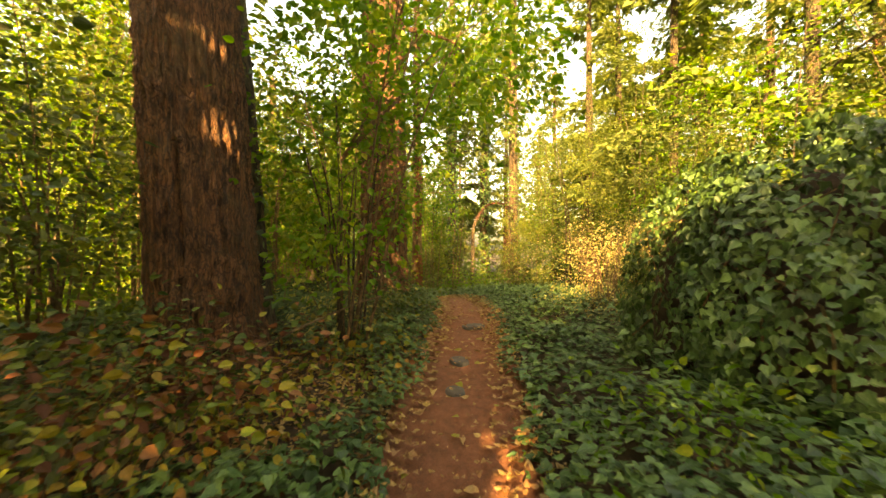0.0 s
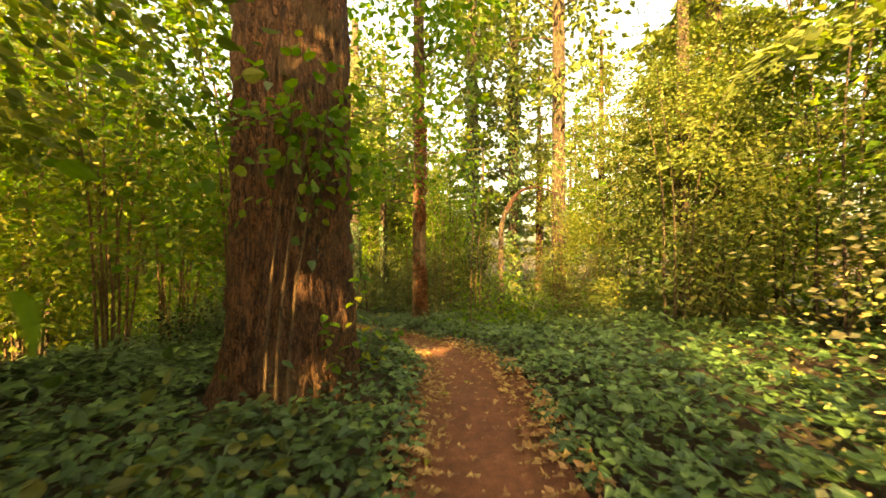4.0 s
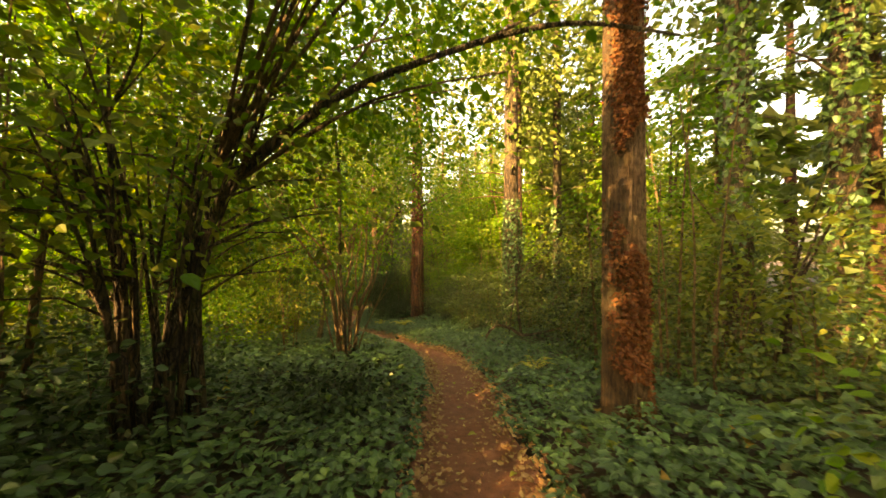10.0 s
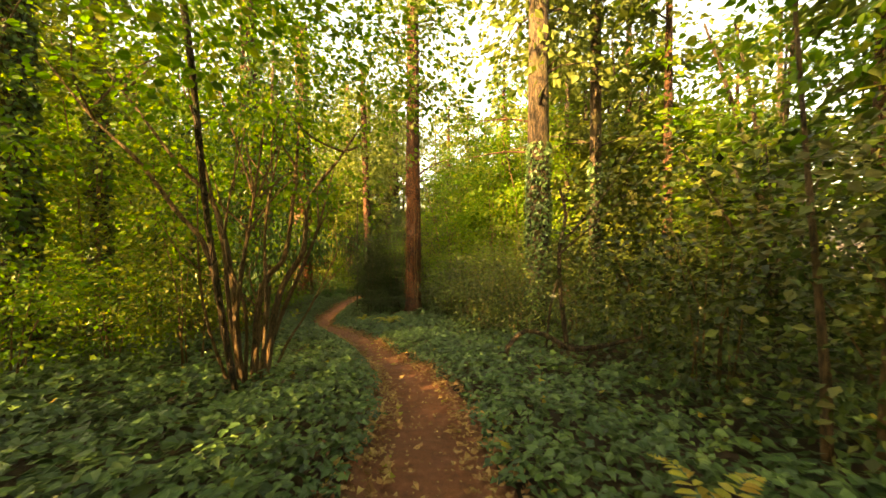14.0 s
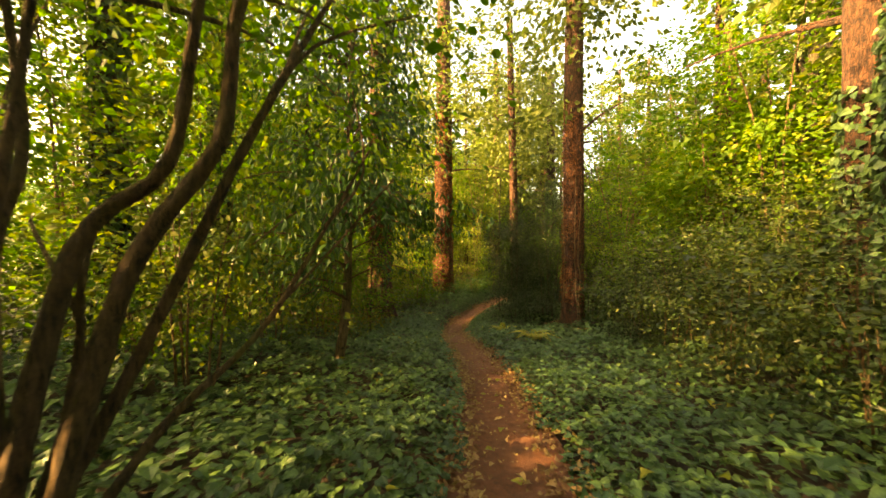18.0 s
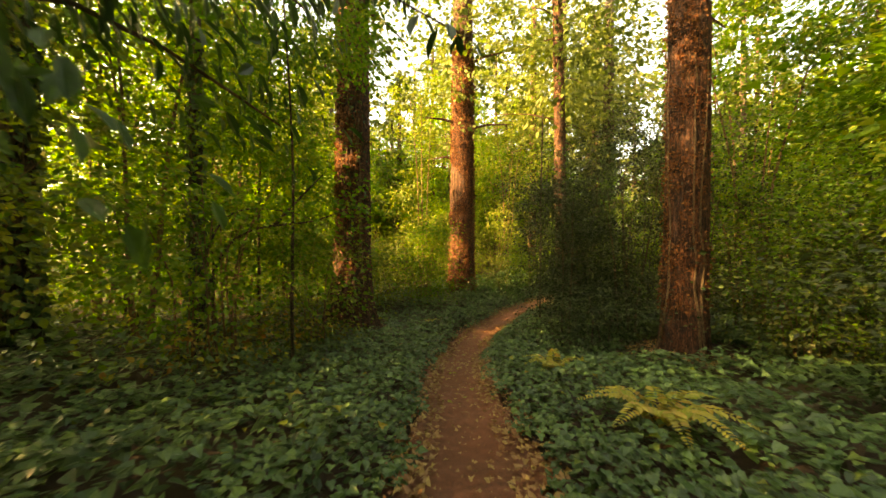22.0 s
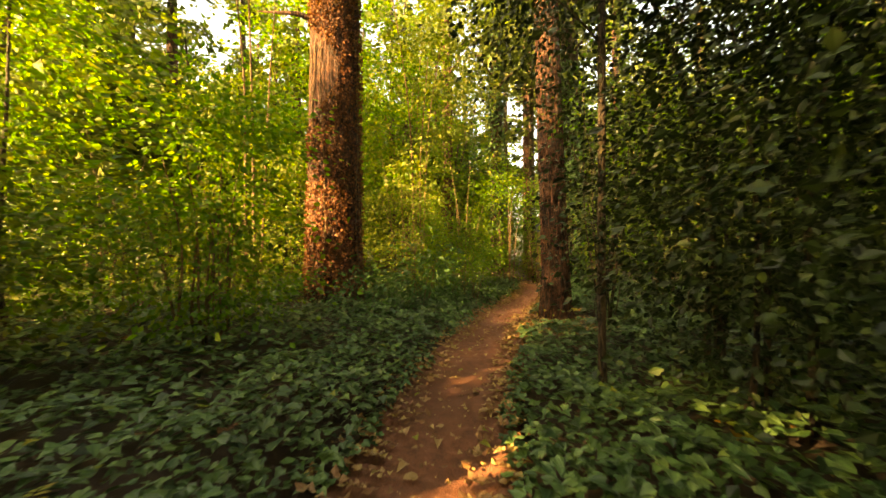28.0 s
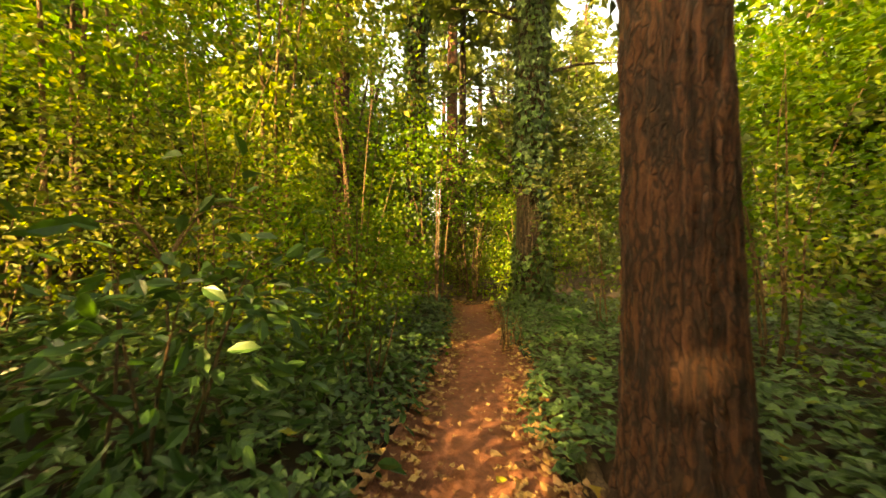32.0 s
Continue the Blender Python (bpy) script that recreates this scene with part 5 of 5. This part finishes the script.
# ---- the wood round about: a few kinds, repeated ----
def far_conifer(seed):
    r = np.random.default_rng(seed)
    t = thing("conifer", (0, 0, 0), "tall conifer in the wood behind", "tree", "conifers of the surrounding wood")
    H = r.uniform(17, 24)
    part("trunk", trunk_mesh("trunk", 0, 0, r.uniform(0.2, 0.32), H, BARK_BROWN if seed % 2 else BARK_RED, (0, 0), 0.3, 9, 0.05, 0.7, 12, 20, seed, -0.4), t)
    ps, ws, ns = [], [], []
    for k in range(40):
        a, h = r.uniform(0, 6.3), r.uniform(0.12, 1.0) * H
        L = (1.12 - h / H) ** 0.7 * r.uniform(1.2, 4.2)
        s, d = np.array((0, 0, h)), np.array((math.cos(a), math.sin(a), 0))
        bough = [s, s + L * 0.5 * d + (0, 0, 0.12 * L), s + L * d - (0, 0, 0.15 * L)]
        if k % 3 == 0:
            limb("limb", bough, (0.045, 0.01), BARK_BROWN, t, 5, 0.7, seed=k)
        if h < 0.3 * H and k % 2:
            continue
        c = smooth_line(bough, 0.1)
        m = int(48 * L)
        q = c[r.integers(len(c) // 5, len(c), m)]
        side = np.cross(d, (0, 0, 1.0))
        off = r.normal(size=m) * 0.35
        ps.append(q + side * off[:, None] - np.array((0, 0, 1.0)) * np.abs(off)[:, None] * 0.5 + r.normal(size=(m, 3)) * 0.07)
        ws.append(side * np.sign(off)[:, None] + d * 0.8 + np.array((0, 0, -0.6)) + r.normal(size=(m, 3)) * 0.3)
        ns.append(np.array((0, 0, 0.6)) + d * 0.5 + r.normal(size=(m, 3)) * 0.5)
    p = np.concatenate(ps)
    v, f = blades(p, np.concatenate(ws), np.concatenate(ns), r.uniform(0.22, 0.48, len(p)), SPLINTER)
    part("crown", mesh_of("crown", v, f, NEEDLE), t, kind="stuff")
    return t


def far_broadleaf(seed, material, count, spread, H, lo, sizes):
    r = np.random.default_rng(seed)
    low = H < 4
    t = thing("undergrowth_bush" if low else "broadleaf_tree", (0, 0, 0), "tangled leafy undergrowth bush in the wood" if low else "leafy tree at the edge of the wood", "shrub" if low else "tree",
              "bushes of the surrounding wood" if low else "broadleaf trees of the surrounding wood")
    for k in range(4):
        e = np.array((r.uniform(-0.6, 0.6) * spread, r.uniform(-0.6, 0.6) * spread, H * 0.85))
        limb("stem" if low else "limb", [(0.15 * math.cos(k * 1.6), 0.15 * math.sin(k * 1.6), -0.4), e * (0.3, 0.3, 0.5), e], (0.012 * H, 0.003 * H), BARK_BROWN, t, 6, 0.6, seed=k)
    p, w, n = crown(r, (0, 0, (H + lo) / 2), (spread, spread, (H - lo) / 2), count, 110, 0.2 * spread, 0.45, 0.15, 0.3)
    p[:, 2] = np.maximum(p[:, 2], 0.05)
    v, f = blades(p, w, n, r.uniform(*sizes, count), SPLINTER)
    part("leaves" if low else "crown", mesh_of("leaves", v, f, material), t, kind="stuff")
    return t


conifers = [far_conifer(601 + k) for k in range(5)]
broads = [far_broadleaf(611 + k, m, 5000, 2.6 + 0.2 * k, 8.0 + k, 0.6, (0.17, 0.33)) for k, m in enumerate((HAZEL, GOLD, OLIVE, HAZEL, GOLD))]
bushes = [far_broadleaf(621 + k, m, 1700, 1.5, 2.6 + 0.3 * k, 0.0, (0.09, 0.18)) for k, m in enumerate((HAZEL, OLIVE, GOLD, OLIVE))]
used = set()
rw = np.random.default_rng(71)


def shades_opening(x, y, reach, top):
    """Whether something of that width and height here would close an opening towards the sun."""
    z = land(x, y) + top
    for sx, sy, sz, sw in SHAFTS:
        rel = np.array((x - sx, y - sy))
        along, off = rel @ SUN[:2], abs(rel[0] * SUN[1] - rel[1] * SUN[0])
        if along > 0 and off < reach + sw * 0.7 and sz + along * math.tan(SUN_HEIGHT) < z:
            return True
    return False


def scatter(pool, count, lo, hi, gap, reach, top, scales):
    done, tries = [], 0
    while len(done) < count and tries < count * 60:
        tries += 1
        x, y = rw.uniform(-66, 34), rw.uniform(-28, 84)
        d, side, k = (v[0] for v in beside([x], [y]))
        if not lo < d < hi or (side > 0 and 0 < y < 13 and d < 8) or any((x - a) ** 2 + (y - b) ** 2 < gap**2 for a, b in done):
            continue
        if top and shades_opening(x, y, reach, top):
            continue
        done.append((x, y))
        ob = pool[int(rw.integers(0, len(pool)))]
        s = rw.uniform(*scales)
        m = pose(x, y, land(x, y), 0, 0, rw.uniform(0, 360))
        if ob.name in used:
            ob = copy_thing(ob, m)
        else:
            used.add(ob.name)
            ob.matrix_world = m
        ob.scale = (s, s, s)


scatter(bushes, 90, 5.2, 20, 1.7, 1.2, 2.6, (0.8, 1.4))
scatter(broads, 50, 8.5, 27, 2.9, 2.4, 11.0, (0.8, 1.25))
for k, (x, y, s) in enumerate([(7.6, 11.8, 0.8), (10.6, 14.6, 0.9), (9.0, 18.4, 1.0), (12.4, 10.2, 0.9), (6.6, 16.2, 0.85), (-27.6, 43.4, 0.8), (-13.6, 40.2, 0.9), (-8.2, 36.4, 0.9), (-3.4, 32.0, 1.0), (-10.4, 40.6, 1.0)]):
    ob = copy_thing(conifers[k % 5], pose(x, y, land(x, y), 0, 0, 67 * k))
    ob.scale = (s, s, s)
scatter(conifers, 90, 8.5, 44, 3.0, 1.4, 22.0, (0.85, 1.2))


def belt(pool, count, gap, scales, seed):
    """The closed wood beyond the thickets, on the far sides of the path."""
    r = np.random.default_rng(seed)
    done = []
    for tries in range(count * 80):
        x, y = r.uniform(-62, -4), r.uniform(18, 72)
        d = beside([x], [y])[0][0]
        if len(done) >= count or not 13 < d < 40 or abs((x + 21) * 0.84 + (y - 31.5) * 0.54) < 4.5 or (-24 < x < -15 and y < 52) or not (y > 33 + 0.15 * (x + 10) or (x < -35 and y > 20)) or any((x - a) ** 2 + (y - b) ** 2 < gap**2 for a, b in done):
            continue
        done.append((x, y))
        ob = copy_thing(pool[int(r.integers(0, len(pool)))], pose(x, y, land(x, y), 0, 0, r.uniform(0, 360)))
        k = r.uniform(*scales)
        ob.scale = (k, k, k)


belt(broads, 70, 2.6, (1.0, 1.6), 72)
belt(conifers, 60, 2.6, (0.9, 1.2), 73)

# ---- the ivy carpet ----
def carpet(name, label, lo, hi, per_m2, size, blade, material, seed, gate=None, tall=0.30, low=0.10):
    r = np.random.default_rng(seed)
    span = TRACK[20:-2]
    area = len(span) * 0.15 * 2 * (hi - lo)
    n = int(area * per_m2)
    k = r.integers(0, len(span), n)
    lat = r.uniform(lo, hi, n) * r.choice((-1, 1), n)
    i = k + 20
    x, y = TRACK[i, 0] + out2[i, 0] * lat + r.normal(size=n) * 0.05, TRACK[i, 1] + out2[i, 1] * lat + r.normal(size=n) * 0.05
    d, side, k = beside(x, y)
    edge = 0.50 + 0.12 * wave(x, y, 1.3, 9) + 0.05 * wave(x, y, 0.4, 10)
    ok = (d > np.maximum(lo * 0.999, edge)) & (d < hi)
    if gate:
        ok &= gate(x, y, d, side)
    x, y, d = x[ok], y[ok], d[ok]
    lift = (low + tall * (0.5 + 0.5 * wave(x, y, 0.9, 11)) * 0.6 + tall * 0.35 * (0.5 + 0.5 * wave(x, y, 3.3, 12))) * np.clip((d - 0.35) / 0.55, 0.12, 1)
    z = land(x, y) + lift * r.uniform(0.08, 1.0, len(x)) ** 0.6 + 0.015
    slope = np.stack([r.normal(size=len(x)) * 0.30, r.normal(size=len(x)) * 0.30, np.ones(len(x))], -1)
    a = r.uniform(0, 6.3, len(x))
    ways = np.stack([np.cos(a), np.sin(a), r.normal(size=len(x)) * 0.25 - 0.20], -1)
    v, f = blades(np.stack([x, y, z], -1), ways, slope, r.uniform(0.6, 1.35, len(x)) * size, blade)
    ob = new(name, mesh_of(name, v, f, material))
    return tagged(ob, label, "ground cover", kind="stuff")


def mostly(x, y, d, side):
    bare = (np.hypot(x + 1.75, y - 3.1) < 1.15) | (np.hypot(x + 21.25, y - 34.29) < 0.75)
    for tx, ty, rad in ((-2.30, 3.62, 0.8), (-1.47, 8.85, 0.9), (-1.22, 16.7, 0.38), (-14.9, 31.3, 1.15), (-21.1, 26.1, 1.05), (-21.72, 34.82, 0.5)):
        bare |= np.hypot(x - tx, y - ty) < rad + 0.06 * wave(x, y, 0.7, 31)
    return ~bare


carpet("ivy_carpet", "carpet of dark green glossy ivy leaves beside the path", 0.40, 1.7, 540, 0.069, IVY_BLADE, IVY, 501, mostly)
carpet("ivy_carpet", "carpet of dark green ivy leaves in the shade", 1.7, 4.0, 310, 0.084, IVY_PLAIN, IVY, 504, mostly)
carpet("ivy_carpet", "carpet of dark green ivy further from the path", 4.0, 8.5, 130, 0.140, LOBED, IVY, 502, mostly, 0.4)
carpet("ivy_carpet", "low green growth on the floor of the wood", 8.5, 18, 60, 0.28, SPLINTER, OLIVE, 505, None, 0.4)
carpet("ivy_carpet", "sparse low growth far off in the wood", 18, 34, 16, 0.55, SPLINTER, OLIVE, 506, None, 0.5)
carpet("yellowing_ivy", "yellow and red leaves scattered in the ivy", 0.42, 4.0, 7, 0.080, LOBED, IVY_BRIGHT, 503, lambda x, y, d, s: wave(x, y, 4.0, 22) > -0.2, 0.36)


# ---- the ivy mound ----
def whole_ivy(name, parent, material, places, ways, normals, sizes, blade, label):
    v, f = blades(places, ways, normals, sizes, blade)
    return part(name, mesh_of(name, v, f, material), parent, label, "stuff")


def mound(x, y, rx, ry, height, seed):
    r = np.random.default_rng(seed)
    z = land(x, y)
    t = thing("ivy_mound", (x, y, z), "tall mound of dark glossy ivy over a stump beside the path", "ivy")
    a, e = np.meshgrid(np.linspace(0, 2 * np.pi, 48, endpoint=False), np.linspace(-0.1, np.pi / 2, 24), indexing="ij")

    def skin(a, e):
        k = 1 + 0.10 * np.sin(a * 3 + 1) + 0.08 * np.sin(a * 5 + e * 4) + 0.05 * np.sin(a * 9 + e * 7)
        c = np.cos(e) ** 0.75
        return np.stack([x + rx * k * c * np.cos(a), y + ry * k * c * np.sin(a), z + height * k * np.sin(e)], -1)

    i, j = np.meshgrid(np.arange(48), np.arange(23), indexing="ij")
    n = (i + 1) % 48
    q = np.stack([i * 24 + j, n * 24 + j, n * 24 + j + 1, i * 24 + j + 1], -1).reshape(-1, 4)
    e2 = np.clip(e, -0.1, np.pi / 2 - 1e-3)
    # a plain soil-coloured dome stands for the dark inside of the mound
    core = skin(a, e2) * 0.82 + np.array((x, y, z)) * 0.18
    part("core", mesh_of("core", core.reshape(-1, 3), [q], SOIL, True), t, "dark dome under the leaves that stands for the shaded tangle of stems")
    m = 11500
    aa, ee = r.uniform(0, 2 * np.pi, m), np.arcsin(r.uniform(0, 1, m))
    p = skin(aa, np.minimum(ee, 1.56)) + r.normal(size=(m, 3)) * 0.045
    out = p - np.array((x, y, z + height * 0.3))
    out /= np.linalg.norm(out, axis=1)[:, None]
    ways = np.array((0, 0, -0.9)) + r.normal(size=(m, 3)) * 0.5 + out * 0.2
    whole_ivy("leaves", t, IVY, p, ways, out + np.array((0, 0, 0.35)) + r.normal(size=(m, 3)) * 0.3, r.uniform(0.05, 0.105, m), IVY_BLADE, "dark glossy ivy leaves")
    for k in range(14):
        b = r.uniform(0, 6.3)
        pts = [skin(np.array(b + 0.1 * s * r.normal()), np.array(0.1 + 0.28 * s)) for s in range(4)]
        limb("stem", pts, (0.012, 0.006), BARK_STEM, t, 5, 0.2, seed=k)
    return t


mound(3.55, 3.55, 1.40, 1.40, 2.15, 77)


# ---- leaves lying about, stones, ferns, sticks ----
def litter(name, label, lo, hi, per_m2, size, seed, stretch=None):
    r = np.random.default_rng(seed)
    n = int(len(TRACK) * 0.15 * 2 * (hi - lo) * per_m2)
    i = r.integers(0, len(TRACK), n)
    lat = r.uniform(lo, hi, n) * r.choice((-1, 1), n)
    x, y = TRACK[i, 0] + out2[i, 0] * lat, TRACK[i, 1] + out2[i, 1] * lat
    u = np.interp(np.abs(lat), (0, 0.35, 0.62), (-0.014, 0.0, 0.07))
    z = TRACK[i, 2] + 0.030 + u + 0.03 * r.random(n)
    a = r.uniform(0, 6.3, n)
    ways = np.stack([np.cos(a), np.sin(a), r.normal(size=n) * 0.2], -1)
    nor = np.stack([r.normal(size=n) * 0.25, r.normal(size=n) * 0.25, np.ones(n)], -1)
    v, f = blades(np.stack([x, y, z], -1), ways, nor, r.uniform(0.35, 1.0, n) ** 1.6 * 1.8 * size, CRUMPLED)
    return tagged(new(name, mesh_of(name, v, f, FALLEN)), label, "leaf litter", kind="stuff")


litter("leaf_litter", "dry brown and yellow leaves along the edges of the path", 0.26, 0.68, 380, 0.050, 701)
litter("leaf_litter", "small crumbled leaves trodden into the path", 0.0, 0.52, 95, 0.036, 702)

for name, label, x, y, rad, n, seed in (("leaf_litter", "dry leaves heaped at the foot of a trunk", -1.75, 3.1, 1.35, 2400, 705), ("leaf_litter", "yellow and brown leaves strewn round a trunk", -21.35, 34.29, 0.95, 1300, 706), ("leaf_litter", "brown leaves at the foot of a tall trunk", -14.9, 31.2, 0.95, 900, 707), ("leaf_litter", "dry leaves round a flared foot", -21.1, 26.1, 1.3, 900, 708)):
    r = np.random.default_rng(seed)
    q, a = np.sqrt(r.random(n)) * rad, r.uniform(0, 6.3, n)
    px, py = x + q * np.cos(a), y + q * np.sin(a)
    b = r.uniform(0, 6.3, n)
    v, f = blades(np.stack([px, py, land(px, py) + 0.02 + 0.03 * r.random(n)], -1), np.stack([np.cos(b), np.sin(b), 0.2 * r.normal(size=n)], -1),
                  np.stack([0.3 * r.normal(size=n), 0.3 * r.normal(size=n), np.ones(n)], -1), r.uniform(0.03, 0.062, n), CRUMPLED)
    tagged(new(name, mesh_of(name, v, f, FALLEN)), label, "leaf litter", kind="stuff")

leaf_v, leaf_f = blades(np.zeros((1, 3)), np.array([[1.0, 0, 0]]), np.array([[0, 0, 1.0]]), np.array([1.0]), IVY_PLAIN)
leaf_me = [mesh_of("fallen_leaf", leaf_v * (1, s, z), leaf_f, m) for s, z, m in ((1, 1.5, FALLEN), (0.8, 2.5, FALLEN), (0.9, 1.2, IVY_BRIGHT))]
rf = np.random.default_rng(81)
for k in range(290):
    i = int(rf.integers(30, len(TRACK) - 40))
    lat = float(np.clip(rf.normal() * 0.30, -0.6, 0.6))
    ob = new("fallen_leaf", leaf_me[int(rf.integers(0, 3))])
    rise = float(np.interp(abs(lat), (0, 0.35, 0.62), (-0.012, 0.004, 0.08)))
    ob.matrix_world = pose(TRACK[i, 0] + out2[i, 0] * lat, TRACK[i, 1] + out2[i, 1] * lat, TRACK[i, 2] + rise + 0.028, rf.normal() * 8, rf.normal() * 8, rf.uniform(0, 360)) @ Matrix.Scale(rf.uniform(0.06, 0.11), 4)
    tagged(ob, "dry fallen leaf lying on the path", "leaf", "fallen leaves on the path")


def stone(x, y, sx, sy, seed):
    r = np.random.default_rng(seed)
    bm = bmesh.new()
    bmesh.ops.create_icosphere(bm, subdivisions=3, radius=1)
    for v in bm.verts:
        k = 1 + 0.12 * noise.noise(v.co * 1.5 + Vector((seed, 0, 0)))
        v.co = Vector((v.co.x * sx * k, v.co.y * sy * k, max(-0.05, min(0.035, v.co.z * 0.07 * k))))
    me = bpy.data.meshes.new("stone")
    bm.to_mesh(me)
    bm.free()
    me.materials.append(STONE)
    me.polygons.foreach_set("use_smooth", [True] * len(me.polygons))
    ob = new("stone", me)
    k = int(beside([x], [y])[2][0])
    ob.matrix_world = pose(x, y, TRACK[k, 2] - 0.015, 0, 0, r.uniform(0, 360))
    return tagged(ob, "flat grey stone set in the path", "stone", "stones in the path")


stone(0.51, 5.91, 0.21, 0.17, 3)
stone(0.20, 4.35, 0.14, 0.11, 8)
stone(0.12, 3.55, 0.12, 0.10, 5)


def fern(x, y, size, seed, fronds=7, lean=0.0):
    r = np.random.default_rng(seed)
    z = land(x, y) + 0.18
    t = thing("bracken_fern", (x, y, z), "yellowing bracken fern rising from the ivy", "fern")
    for k in range(fronds):
        a = 2 * np.pi * k / fronds + r.uniform(-0.4, 0.4)
        d = np.array((math.cos(a), math.sin(a), 0))
        L = size * r.uniform(0.7, 1.1)
        c = smooth_line([np.array((x, y, z)), np.array((x, y, z + 0.30 * L)) + d * L * 0.45, np.array((x, y, z + 0.18 * L)) + d * L], 0.03)
        q = np.repeat(c[3:], 2, 0)
        s = np.tile((1.0, -1.0), len(c) - 3)
        f = np.repeat(np.linspace(1, 0.1, len(c) - 3), 2)
        side = np.cross((0, 0, 1.0), d)
        w = side * s[:, None] + d * 0.5 + r.normal(size=(len(q), 3)) * 0.1
        v, fc = blades(q, w, np.array((0, 0, 1.0)) + r.normal(size=(len(q), 3)) * 0.2, f * 0.26 * L, LANCE)
        part("frond", mesh_of("frond", v, fc, BRACKEN), t)
    return t


fern(-12.54, 26.90, 0.66, 91, 10)
fern(-14.75, 27.75, 0.60, 92, 9)
fern(-2.75, 18.35, 0.45, 93, 5)
fern(-20.49, 28.24, 0.4, 94, 5)
fern(-24.8, 24.6, 0.8, 96, 7)
fern(-24.2, 25.3, 0.6, 97, 6)

cane = thing("fallen_cane", (-2.0, 2.45, land(-2.0, 2.45)), "long thin bleached cane arching over the ivy", "branch")
limb("cane", [(-2.0, 2.45, 0.10), (-1.75, 2.62, 0.46), (-1.35, 2.95, 0.72), (-0.80, 3.45, 0.94), (-0.62, 3.60, 0.98)], (0.014, 0.012, 0.008), DEADWOOD, cane, 7, 0.15)
log = thing("rotten_log", (-22.3, 35.25, land(-22.3, 35.25)), "short piece of rotten wood lying by the path", "log")
limb("log", [(-22.52, 35.71, -3.72), (-22.29, 35.35, -3.70), (-22.07, 34.93, -3.74)], (0.06, 0.08, 0.05), DEADWOOD, log, 12, 0.06, wobble=0.2)
curl = thing("dead_branch", (-24.68, 33.78, land(-24.68, 33.78)), "pale dead twigs curling above a shrub", "branch")
limb("stem", [(-24.78, 33.89, -3.95), (-24.73, 33.83, -3.2), (-24.68, 33.78, -2.4)], (0.014, 0.009), DEADWOOD, curl, 6, 0.12)
for k in range(9):
    a, up = rf.uniform(0, 6.3), rf.uniform(0.15, 0.5)
    limb("twig", [(-24.68, 33.78, -2.45), (-24.68 + 0.25 * math.cos(a), 33.78 + 0.25 * math.sin(a), -2.45 + up), (-24.68 + 0.6 * math.cos(a), 33.78 + 0.6 * math.sin(a), -2.45 + up * 0.9)], (0.007, 0.003), DEADWOOD, curl, 5, 0.1, seed=k)
